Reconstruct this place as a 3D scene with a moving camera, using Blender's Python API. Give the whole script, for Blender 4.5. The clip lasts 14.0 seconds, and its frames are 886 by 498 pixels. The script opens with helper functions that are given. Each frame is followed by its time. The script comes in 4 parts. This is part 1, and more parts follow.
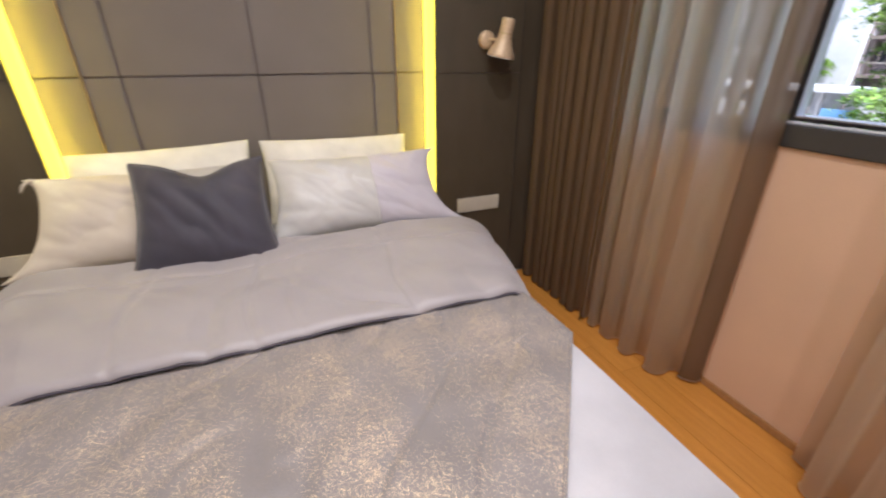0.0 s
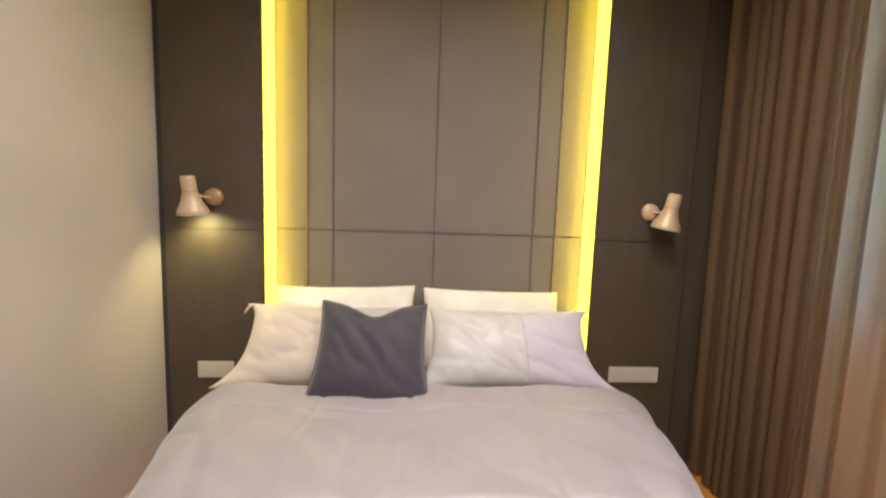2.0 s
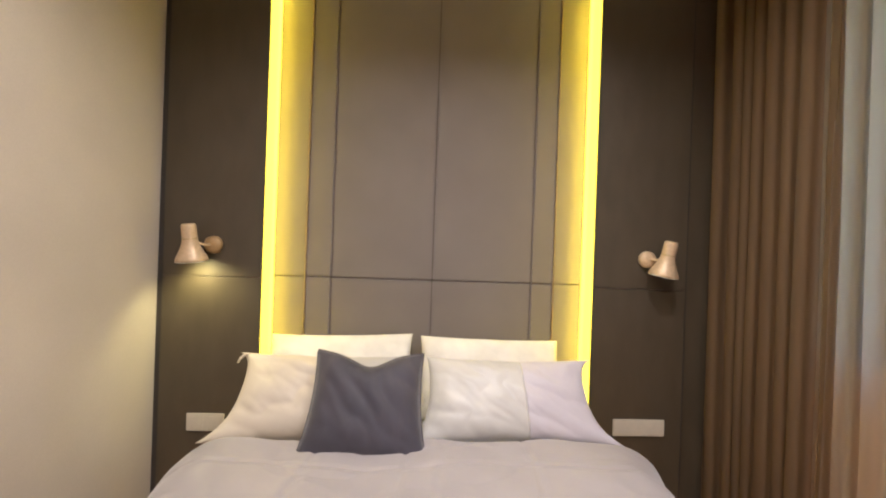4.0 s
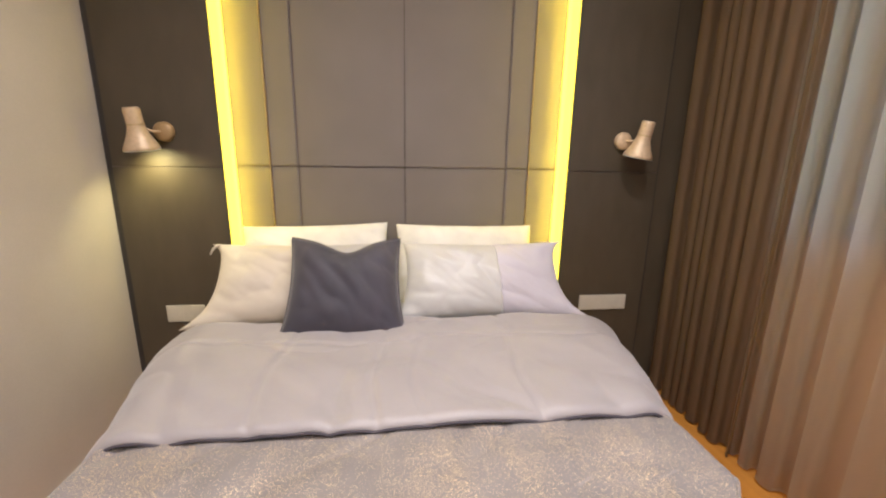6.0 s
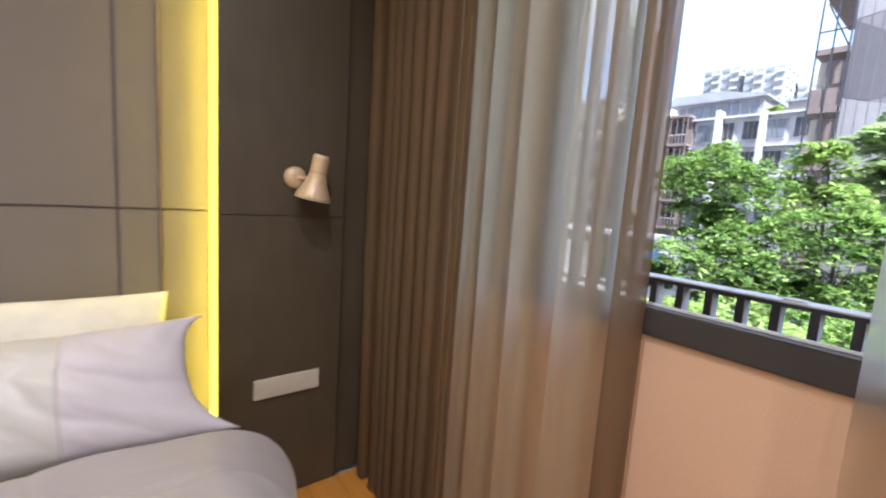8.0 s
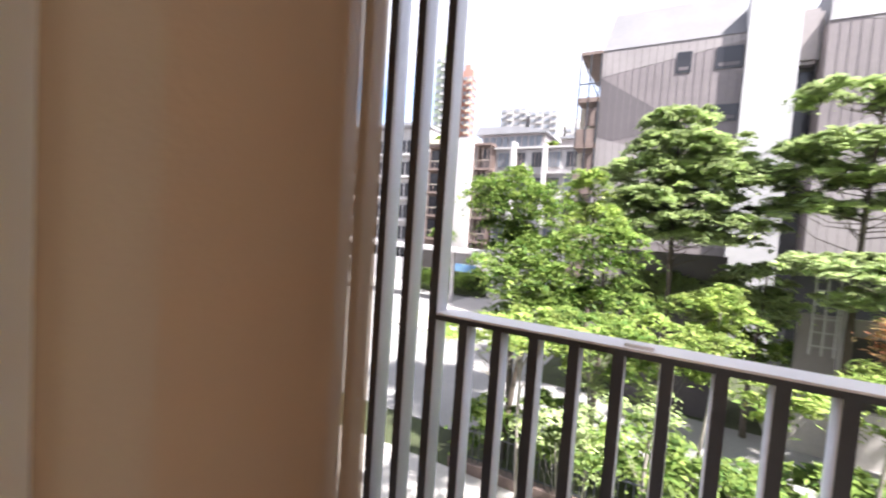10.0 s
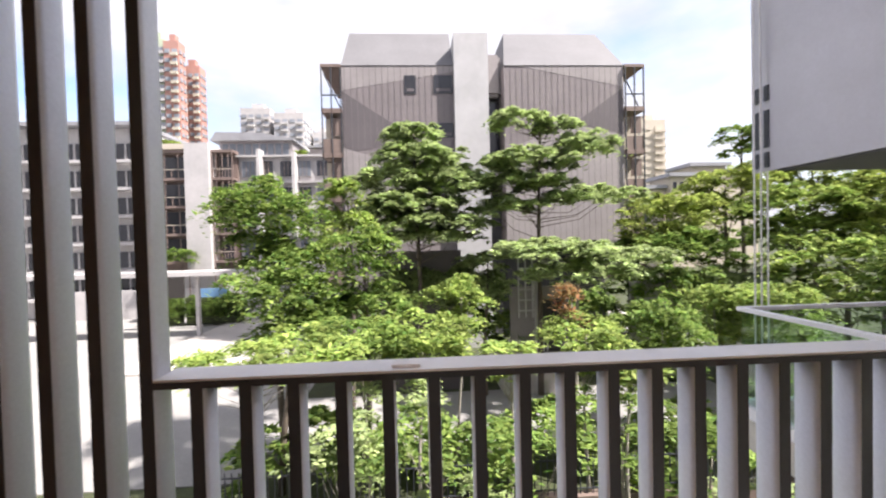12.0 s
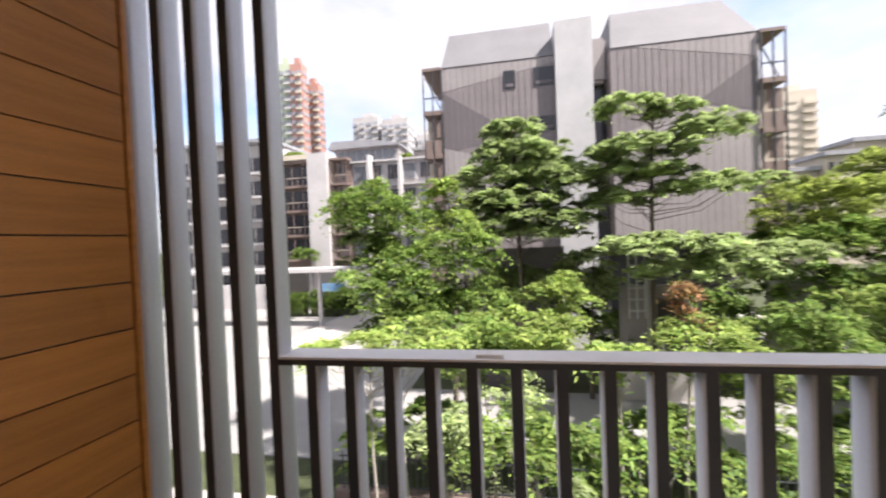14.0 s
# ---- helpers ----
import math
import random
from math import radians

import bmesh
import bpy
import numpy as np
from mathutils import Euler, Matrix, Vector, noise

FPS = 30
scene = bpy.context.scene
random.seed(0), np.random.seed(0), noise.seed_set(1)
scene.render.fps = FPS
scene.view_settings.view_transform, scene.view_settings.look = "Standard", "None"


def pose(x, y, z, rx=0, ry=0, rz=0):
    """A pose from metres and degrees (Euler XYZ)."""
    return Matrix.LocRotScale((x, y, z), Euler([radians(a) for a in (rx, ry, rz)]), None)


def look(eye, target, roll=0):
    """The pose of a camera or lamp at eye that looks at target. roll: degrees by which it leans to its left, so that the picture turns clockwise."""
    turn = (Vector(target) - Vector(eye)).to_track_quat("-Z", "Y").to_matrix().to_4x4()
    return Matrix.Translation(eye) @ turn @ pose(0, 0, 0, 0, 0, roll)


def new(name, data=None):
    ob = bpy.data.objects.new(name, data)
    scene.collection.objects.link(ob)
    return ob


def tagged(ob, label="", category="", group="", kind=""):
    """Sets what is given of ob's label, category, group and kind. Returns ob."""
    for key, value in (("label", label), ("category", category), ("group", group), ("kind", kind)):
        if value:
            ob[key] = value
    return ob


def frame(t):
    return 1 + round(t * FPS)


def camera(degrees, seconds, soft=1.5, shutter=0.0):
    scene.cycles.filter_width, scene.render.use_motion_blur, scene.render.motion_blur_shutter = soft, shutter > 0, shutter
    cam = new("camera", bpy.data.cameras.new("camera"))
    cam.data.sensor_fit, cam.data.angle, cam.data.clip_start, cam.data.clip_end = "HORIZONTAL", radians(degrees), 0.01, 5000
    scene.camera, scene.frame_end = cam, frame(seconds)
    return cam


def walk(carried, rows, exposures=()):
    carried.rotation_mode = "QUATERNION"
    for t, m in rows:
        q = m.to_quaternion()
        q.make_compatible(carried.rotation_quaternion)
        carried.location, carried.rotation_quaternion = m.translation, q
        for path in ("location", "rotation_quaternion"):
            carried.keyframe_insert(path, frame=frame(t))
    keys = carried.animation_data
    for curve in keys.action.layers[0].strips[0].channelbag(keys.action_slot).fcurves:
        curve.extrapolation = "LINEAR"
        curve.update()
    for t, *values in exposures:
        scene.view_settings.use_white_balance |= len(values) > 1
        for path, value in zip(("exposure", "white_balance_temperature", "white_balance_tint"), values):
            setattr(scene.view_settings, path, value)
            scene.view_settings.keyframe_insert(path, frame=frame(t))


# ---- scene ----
cam = camera(94.0, 14.0, soft=2.1, shutter=0.35)
PATH = [
    (0, (-0.171, 0.008, 1.34), (0.498, 1.692, 0.493), -0.1),
    (0.5, (-0.221, 0.027, 1.36), (0.141, 1.831, 0.575), 0.3),
    (1, (-0.252, 0.04, 1.387), (-0.048, 1.915, 0.721), 1.0),
    (1.5, (-0.266, 0.043, 1.393), (-0.128, 1.987, 0.943), 1.4),
    (2, (-0.272, 0.031, 1.418), (-0.163, 2.017, 1.204), 2.0),
    (2.5, (-0.269, 0.028, 1.439), (-0.177, 2.026, 1.468), 2.2),
    (5, (-0.261, 0.041, 1.424), (-0.122, 2.033, 1.308), 1.4),
    (5.5, (-0.272, 0.052, 1.383), (-0.088, 2.022, 1.092), 1.1),
    (6, (-0.26, 0.054, 1.358), (-0.027, 1.984, 0.889), 1.0),
    (6.5, (-0.174, 0.044, 1.342), (0.206, 1.942, 0.838), 1.3),
    (7, (-0.029, 0.116, 1.322), (0.69, 1.945, 0.949), 2.2),
    (7.5, (0.126, 0.261, 1.38), (1.161, 1.946, 1.083), 3.4),
    (9.8, (1.293, 0.811, 1.356), (2.957, 1.914, 1.238), 3.7),
    (10, (1.318, 0.824, 1.358), (3.065, 1.791, 1.249), 3.9),
    (10.2, (1.34, 0.828, 1.362), (3.15, 1.673, 1.269), 3.3),
    (10.5, (1.378, 0.812, 1.362), (3.266, 1.47, 1.3), 2.1),
    (11, (1.442, 0.83, 1.394), (3.41, 1.183, 1.349), 1.0),
    (11.5, (1.455, 0.83, 1.412), (3.452, 0.925, 1.372), -0.5),
    (12, (1.506, 0.841, 1.400), (3.502, 0.726, 1.358), -1.4),
    (12.5, (1.533, 0.822, 1.409), (3.517, 0.581, 1.355), -2.3),
    (13, (1.532, 0.816, 1.413), (3.512, 0.542, 1.349), -2.7),
    (13.5, (1.462, 0.782, 1.402), (3.461, 0.731, 1.356), -2.6),
    (14, (1.444, 0.776, 1.396), (3.409, 1.149, 1.356), -2.3),
]
walk(cam, [(t, look(eye, target, roll)) for t, eye, target, roll in PATH],
     exposures=[(0, 2.12, 5250, 13), (2.5, 2.37, 5500, 13), (5.0, 2.39, 5500, 13), (6.2, 2.38, 5400, 13), (7.0, 2.38, 5000, 11),
                (7.7, 2.26, 5100, 11), (10.0, 2.20, 6150, 16), (11.0, 1.82, 6400, 17), (12.0, 1.60, 6400, 16), (14.0, 1.58, 6400, 16)])

# ---- light ----
SUN_EL, SUN_AZ = radians(54), radians(203)   # azimuth clockwise from +y
world = bpy.data.worlds.new("world")
scene.world = world
world.use_nodes = True
wn, wl = world.node_tree.nodes, world.node_tree.links
wn.clear()
sky = wn.new("ShaderNodeTexSky")
sky.sky_type, sky.sun_disc, sky.sun_elevation, sky.sun_rotation = "NISHITA", False, SUN_EL, SUN_AZ
tc, cl, ramp = wn.new("ShaderNodeTexCoord"), wn.new("ShaderNodeTexNoise"), wn.new("ShaderNodeValToRGB")
mp = wn.new("ShaderNodeMapping")
mp.inputs["Scale"].default_value = (1.0, 1.0, 2.6)
mp.inputs["Location"].default_value = (0.35, 0.1, 0.2)
cl.inputs["Scale"].default_value, cl.inputs["Detail"].default_value, cl.inputs["Roughness"].default_value = 1.9, 7, 0.52
ramp.color_ramp.elements[0].position, ramp.color_ramp.elements[1].position = 0.27, 0.51
mixc, bg, wo = wn.new("ShaderNodeMix"), wn.new("ShaderNodeBackground"), wn.new("ShaderNodeOutputWorld")
mixc.data_type = "RGBA"
grey, greym = wn.new("ShaderNodeTexNoise"), wn.new("ShaderNodeMix")
greym.data_type = "RGBA"
grey.inputs["Scale"].default_value, grey.inputs["Detail"].default_value = 3.4, 5
greym.inputs[6].default_value, greym.inputs[7].default_value = (2.3, 2.35, 2.55, 1), (4.4, 4.38, 4.5, 1)
bg.inputs["Strength"].default_value = 0.108
wl.new(mp.outputs[0], grey.inputs["Vector"]); wl.new(grey.outputs[0], greym.inputs[0]); wl.new(greym.outputs[2], mixc.inputs[7])
wl.new(tc.outputs["Generated"], mp.inputs["Vector"]); wl.new(mp.outputs[0], cl.inputs["Vector"])
wl.new(cl.outputs[0], ramp.inputs[0]); wl.new(ramp.outputs[0], mixc.inputs[0])
wl.new(sky.outputs[0], mixc.inputs[6]); wl.new(mixc.outputs[2], bg.inputs[0]); wl.new(bg.outputs[0], wo.inputs[0])


def lamp(name, kind, m, energy, color, size=0.1, **more):
    data = bpy.data.lights.new(name, kind)
    data.energy, data.color = energy, color
    if kind == "AREA":
        data.shape, data.size = "DISK", size
    elif kind == "SUN":
        data.angle = size
    else:
        data.shadow_soft_size = size
    for k in more:
        if k == "spot_size":
            data.spot_size, data.spot_blend = more[k], 0.95
    ob = new(name, data)
    ob.matrix_world = m
    return ob


sd = Vector((math.sin(SUN_AZ) * math.cos(SUN_EL), math.cos(SUN_AZ) * math.cos(SUN_EL), math.sin(SUN_EL)))
lamp("sun", "SUN", look(sd * 50, (0, 0, 0)), 4.3, (1.0, 0.95, 0.86), radians(2.0))
WARM = (1.0, 0.85, 0.70)
# assumed ceiling lights, out of view, added for the room's warm light
DOWN = [(-0.50, 0.90), (0.40, 0.90), (-0.50, -0.7), (0.40, -0.7)]
for dx, dy in DOWN:
    lamp("unseen_downlight_lamp", "AREA", look((dx, dy, 2.978), (dx, dy, 0)), 4.2, WARM, 0.11).data.spread = radians(145)
lamp("reading_lamp_bulb", "SPOT", look((-1.368, 2.066, 1.330), (-1.27, 2.16, 0.9)), 2.3, (1.0, 0.80, 0.30), 0.04, spot_size=radians(150))

for lx_, tx_ in ((-1.060, -0.90), (0.640, 0.48)):
    s_ = lamp("led_strip_lamp", "AREA", look((lx_, 2.285, 1.60), (tx_, 2.350, 1.60)), 1.6, (1.0, 0.73, 0.03))
    s_.data.shape, s_.data.size, s_.data.size_y = "RECTANGLE", 0.03, 2.5


# ---- materials ----
def material(name, base, dark=None, scale=6.0, rough=0.6, bump=0.0, bump_scale=60.0, metal=0.0, stretch=(1, 1, 1),
             sheen=0.0, fine=0.12, coat=0.0, emit=0.0, vary=0.0):
    m = bpy.data.materials.new(name)
    m.use_nodes = True
    n, l = m.node_tree.nodes, m.node_tree.links
    b = n["Principled BSDF"]
    co, mapn = n.new("ShaderNodeTexCoord"), n.new("ShaderNodeMapping")
    mapn.inputs["Scale"].default_value = stretch
    l.new(co.outputs["Object"], mapn.inputs[0])
    big, small = n.new("ShaderNodeTexNoise"), n.new("ShaderNodeTexNoise")
    big.inputs["Scale"].default_value, big.inputs["Detail"].default_value = scale, 5
    small.inputs["Scale"].default_value, small.inputs["Detail"].default_value = bump_scale, 3
    l.new(mapn.outputs[0], big.inputs["Vector"]); l.new(mapn.outputs[0], small.inputs["Vector"])
    mx = n.new("ShaderNodeMix"); mx.data_type = "RGBA"
    dark = dark or tuple(c * 0.82 for c in base)
    mx.inputs[6].default_value, mx.inputs[7].default_value = (*dark, 1), (*base, 1)
    st = n.new("ShaderNodeMapRange")
    st.inputs[1].default_value, st.inputs[2].default_value = 0.3, 0.7
    l.new(big.outputs[0], st.inputs[0]); l.new(st.outputs[0], mx.inputs[0])
    out = mx.outputs[2]
    mul = n.new("ShaderNodeMix"); mul.data_type, mul.blend_type = "RGBA", "MULTIPLY"
    mul.inputs[0].default_value = 1.0
    g = n.new("ShaderNodeMapRange")
    g.inputs[1].default_value, g.inputs[2].default_value = 0.25, 0.75
    g.inputs[3].default_value, g.inputs[4].default_value = 1 - fine, 1 + fine
    l.new(small.outputs[0], g.inputs[0]); l.new(out, mul.inputs[6]); l.new(g.outputs[0], mul.inputs[7])
    out = mul.outputs[2]
    if vary:
        oi, mr, mu = n.new("ShaderNodeObjectInfo"), n.new("ShaderNodeMapRange"), n.new("ShaderNodeMix")
        mu.data_type, mu.blend_type, mu.inputs[0].default_value = "RGBA", "MULTIPLY", 1.0
        mr.inputs[3].default_value, mr.inputs[4].default_value = 1 - vary, 1 + vary
        l.new(oi.outputs["Random"], mr.inputs[0]); l.new(out, mu.inputs[6]); l.new(mr.outputs[0], mu.inputs[7])
        out = mu.outputs[2]
    l.new(out, b.inputs["Base Color"])
    rr = n.new("ShaderNodeMapRange")
    rr.inputs[3].default_value, rr.inputs[4].default_value = max(rough - 0.07, 0.03), min(rough + 0.07, 1)
    l.new(big.outputs[0], rr.inputs[0]); l.new(rr.outputs[0], b.inputs["Roughness"])
    b.inputs["Metallic"].default_value = metal
    b.inputs["Sheen Weight"].default_value = sheen
    b.inputs["Coat Weight"].default_value = coat
    if emit:
        b.inputs["Emission Color"].default_value, b.inputs["Emission Strength"].default_value = (*base, 1), emit
    if bump:
        bp = n.new("ShaderNodeBump")
        bp.inputs["Strength"].default_value, bp.inputs["Distance"].default_value = bump, 0.004
        l.new(small.outputs[0], bp.inputs["Height"]); l.new(bp.outputs[0], b.inputs["Normal"])
    return m


PAINT = material("wall_paint", (0.60, 0.54, 0.46), scale=1.3, rough=0.75, bump=0.15, bump_scale=180, fine=0.03)
PEACH = material("window_wall_paint", (0.70, 0.47, 0.31), scale=1.5, rough=0.75, bump=0.15, bump_scale=180, fine=0.03)
CEIL = material("ceiling_paint", (0.80, 0.78, 0.74), scale=1.3, rough=0.85, fine=0.02)
DARK = material("dark_laminate", (0.086, 0.069, 0.046), (0.070, 0.056, 0.037), scale=3, rough=0.42, bump=0.2, bump_scale=240, stretch=(4, 4, 1.5), fine=0.10)
FABRIC = material("headboard_fabric", (0.212, 0.185, 0.170), (0.19, 0.164, 0.149), scale=4, rough=0.85, bump=0.4, bump_scale=500, sheen=0.25, fine=0.10)
SEAM = material("seam_fabric", (0.150, 0.124, 0.110), rough=0.9)
GROOVE = material("dark_groove", (0.155, 0.13, 0.115), rough=0.8)
BRASS = material("brushed_trim", (0.55, 0.42, 0.24), scale=20, rough=0.35, metal=0.8)
LEDMAT = material("led_diffuser", (1.0, 0.74, 0.04), rough=0.5, emit=0.80, fine=0.0, scale=1)
# weak emission for the panel return that the strip lights
LEDSOFT = material("led_lit_return_glow", (1.0, 0.74, 0.04), rough=0.5, emit=0.66, fine=0.0, scale=1)
FLOORW = material("oak_plank", (0.55, 0.25, 0.040), (0.46, 0.195, 0.030), scale=7, rough=0.32, bump=0.15, bump_scale=90, stretch=(6, 0.5, 1), fine=0.08, vary=0.07)
SKIRT = material("skirting_wood", (0.40, 0.21, 0.08), scale=5, rough=0.4)
SHEET = material("white_cotton", (0.80, 0.78, 0.80), scale=5, rough=0.8, bump=0.3, bump_scale=350, fine=0.03, sheen=0.1)
PILLOW_W = material("white_pillowcase", (0.80, 0.77, 0.72), scale=9, rough=0.75, bump=0.3, bump_scale=300, fine=0.04)
LILAC = material("lilac_satin", (0.56, 0.52, 0.56), (0.52, 0.48, 0.52), scale=7, rough=0.5, bump=0.2, bump_scale=300, fine=0.03, sheen=0.3)
SATIN = material("grey_beige_satin", (0.48, 0.455, 0.425), (0.44, 0.415, 0.39), scale=7, rough=0.38, bump=0.2, bump_scale=300, fine=0.03, sheen=0.3)
IVORY = material("ivory_satin", (0.58, 0.56, 0.53), (0.49, 0.47, 0.445), scale=3.5, rough=0.36, bump=0.2, bump_scale=300, fine=0.03, sheen=0.3)
CREAM = material("cream_satin", (0.62, 0.55, 0.45), (0.58, 0.51, 0.41), scale=7, rough=0.45, bump=0.2, bump_scale=300, fine=0.03, sheen=0.2)
DUVET = material("grey_duvet_satin", (0.355, 0.322, 0.322), (0.322, 0.290, 0.292), scale=5, rough=0.42, bump=0.2, bump_scale=260, fine=0.04, sheen=0.35)
PIPING = material("duvet_piping", (0.07, 0.06, 0.075), rough=0.6)
VELVET = material("charcoal_velvet", (0.060, 0.051, 0.070), (0.025, 0.023, 0.035), scale=3.5, rough=0.65, bump=0.3, bump_scale=300, fine=0.10, sheen=0.35)
LAMPM = material("champagne_lamp_metal", (0.66, 0.50, 0.32), scale=12, rough=0.38, metal=0.15)
LAMPROSE = material("bronze_lamp_rose", (0.40, 0.27, 0.13), scale=12, rough=0.4, metal=0.2)
LAMPIN = material("lamp_inside_white", (0.85, 0.8, 0.7), rough=0.6)
SOCKET = material("socket_plastic", (0.66, 0.62, 0.52), scale=8, rough=0.35, fine=0.02)
WFRAME = material("dark_window_frame", (0.045, 0.040, 0.038), scale=6, rough=0.45, fine=0.05)
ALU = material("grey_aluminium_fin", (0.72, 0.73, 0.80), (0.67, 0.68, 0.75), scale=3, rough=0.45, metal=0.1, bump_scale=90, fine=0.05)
# near-black holds the backlit shade of fin edges; also plain dark metal
ALUD = material("dark_metal_shaded_edge", (0.044, 0.048, 0.058), scale=3, rough=0.5, bump_scale=90, fine=0.08)
# paler copy for the skylit rail top; also pale kerbs and handrails
ALUT = material("pale_aluminium_lit_top", (0.86, 0.85, 0.88), scale=3, rough=0.42, metal=0.0, bump_scale=90, fine=0.04)
TIMBER = material("balcony_timber_board", (0.58, 0.240, 0.048), (0.45, 0.175, 0.032), scale=4, rough=0.45, bump=0.3, bump_scale=70, stretch=(0.7, 1, 9), fine=0.14, vary=0.10)
CONC = material("balcony_concrete", (0.42, 0.41, 0.40), scale=3, rough=0.8, bump=0.3, bump_scale=60)
BALC = material("pale_balcony_tile", (0.58, 0.55, 0.50), scale=3, rough=0.6, bump_scale=20, fine=0.04)
BAYW = material("bay_render", (0.60, 0.59, 0.66), scale=1.2, rough=0.7, bump_scale=40, fine=0.03)
# dark tone carries the shade of undersides and building recesses
DARKSHADE = material("soffit_recess_shade", (0.095, 0.093, 0.100), scale=2, rough=0.8)


def fabric_sheer(name, base, clear, through_=0.52, lit=2.5):
    m = bpy.data.materials.new(name)
    m.use_nodes = True
    n, l = m.node_tree.nodes, m.node_tree.links
    n.remove(n["Principled BSDF"])
    out = n["Material Output"]
    co, mapn, nz, wv = n.new("ShaderNodeTexCoord"), n.new("ShaderNodeMapping"), n.new("ShaderNodeTexNoise"), n.new("ShaderNodeTexNoise")
    mapn.inputs["Scale"].default_value = (1, 1, 0.06)
    nz.inputs["Scale"].default_value, wv.inputs["Scale"].default_value = 40, 420
    l.new(co.outputs["Object"], mapn.inputs[0]); l.new(mapn.outputs[0], nz.inputs["Vector"]); l.new(co.outputs["Object"], wv.inputs["Vector"])
    mx = n.new("ShaderNodeMix"); mx.data_type = "RGBA"
    mx.inputs[6].default_value, mx.inputs[7].default_value = (*[c * 0.8 for c in base], 1), (*base, 1)
    l.new(nz.outputs[0], mx.inputs[0])
    d, t, tr = n.new("ShaderNodeBsdfDiffuse"), n.new("ShaderNodeBsdfTranslucent"), n.new("ShaderNodeBsdfTransparent")
    a, b = n.new("ShaderNodeMixShader"), n.new("ShaderNodeMixShader")
    bp = n.new("ShaderNodeBump"); bp.inputs["Strength"].default_value, bp.inputs["Distance"].default_value = 0.3, 0.002
    l.new(wv.outputs[0], bp.inputs["Height"]); l.new(bp.outputs[0], d.inputs["Normal"])
    a.inputs[0].default_value, b.inputs[0].default_value = through_, clear
    l.new(mx.outputs[2], d.inputs[0])
    t.inputs[0].default_value = (min(base[0] * lit * 0.95, 0.92), min(base[1] * lit * 1.08, 0.88), min(base[2] * lit * 1.2, 0.84), 1)
    tr.inputs[0].default_value = (0.92, 0.88, 0.82, 1)
    l.new(d.outputs[0], a.inputs[1]); l.new(t.outputs[0], a.inputs[2])
    l.new(a.outputs[0], b.inputs[1]); l.new(tr.outputs[0], b.inputs[2]); l.new(b.outputs[0], out.inputs[0])
    return m


CURTAIN = fabric_sheer("brown_curtain", (0.225, 0.158, 0.098), 0.07)
EDGE = fabric_sheer("brown_curtain_edge", (0.20, 0.14, 0.092), 0.15, 0.48)
SHEER = fabric_sheer("pale_sheer_curtain", (0.44, 0.37, 0.30), 0.26, 0.88, 2.0)


def glass_mat(name, color, clear=0.9):
    m = bpy.data.materials.new(name)
    m.use_nodes = True
    n, l = m.node_tree.nodes, m.node_tree.links
    n.remove(n["Principled BSDF"])
    fr, mx, gl, tr = n.new("ShaderNodeFresnel"), n.new("ShaderNodeMixShader"), n.new("ShaderNodeBsdfGlossy"), n.new("ShaderNodeBsdfTransparent")
    fr.inputs["IOR"].default_value = 1.22
    gl.inputs["Roughness"].default_value = 0.02
    tr.inputs[0].default_value = (*color, 1)
    l.new(fr.outputs[0], mx.inputs[0]); l.new(tr.outputs[0], mx.inputs[1]); l.new(gl.outputs[0], mx.inputs[2])
    l.new(mx.outputs[0], n["Material Output"].inputs[0])
    return m


GLASS = glass_mat("window_glass", (0.90, 0.96, 0.97))
GLASSG = glass_mat("green_balustrade_glass", (0.86, 0.93, 0.89))


def glitter():
    m = material("glitter_throw_fabric", (0.25, 0.222, 0.213), (0.205, 0.182, 0.175), scale=5, rough=0.55, bump=0.3, bump_scale=320, fine=0.10, sheen=0.3)
    n, l = m.node_tree.nodes, m.node_tree.links
    b, co = n["Principled BSDF"], n.new("ShaderNodeTexCoord")
    vo, patch = n.new("ShaderNodeTexVoronoi"), n.new("ShaderNodeTexNoise")
    vo.inputs["Scale"].default_value, patch.inputs["Scale"].default_value = 680, 2.6
    l.new(co.outputs["Object"], vo.inputs["Vector"]); mpn = n.new("ShaderNodeMapping"); mpn.inputs["Rotation"].default_value, mpn.inputs["Scale"].default_value = (0, 0, radians(-28)), (4.5, 1.3, 1)
    l.new(co.outputs["Object"], mpn.inputs[0]); l.new(mpn.outputs[0], patch.inputs["Vector"])
    sep = n.new("ShaderNodeSeparateColor"); l.new(vo.outputs["Color"], sep.inputs[0])
    th = n.new("ShaderNodeMapRange"); th.inputs[1].default_value, th.inputs[2].default_value = 0.895, 0.95
    ad = n.new("ShaderNodeMath"); ad.operation = "MULTIPLY_ADD"; ad.inputs[1].default_value, ad.inputs[2].default_value = 0.50, -0.225
    l.new(patch.outputs[0], ad.inputs[0])
    sm = n.new("ShaderNodeMath"); sm.operation = "ADD"
    l.new(sep.outputs[0], sm.inputs[0]); l.new(ad.outputs[0], sm.inputs[1]); l.new(sm.outputs[0], th.inputs[0])
    base_link = b.inputs["Base Color"].links[0].from_socket
    mx = n.new("ShaderNodeMix"); mx.data_type = "RGBA"; mx.inputs[7].default_value = (0.90, 0.70, 0.46, 1)
    l.new(th.outputs[0], mx.inputs[0]); l.new(base_link, mx.inputs[6]); l.new(mx.outputs[2], b.inputs["Base Color"])
    sc = n.new("ShaderNodeMath"); sc.operation = "MULTIPLY"; sc.inputs[1].default_value = 0.8
    l.new(th.outputs[0], sc.inputs[0]); l.new(sc.outputs[0], b.inputs["Metallic"])
    return m


THROW = glitter()


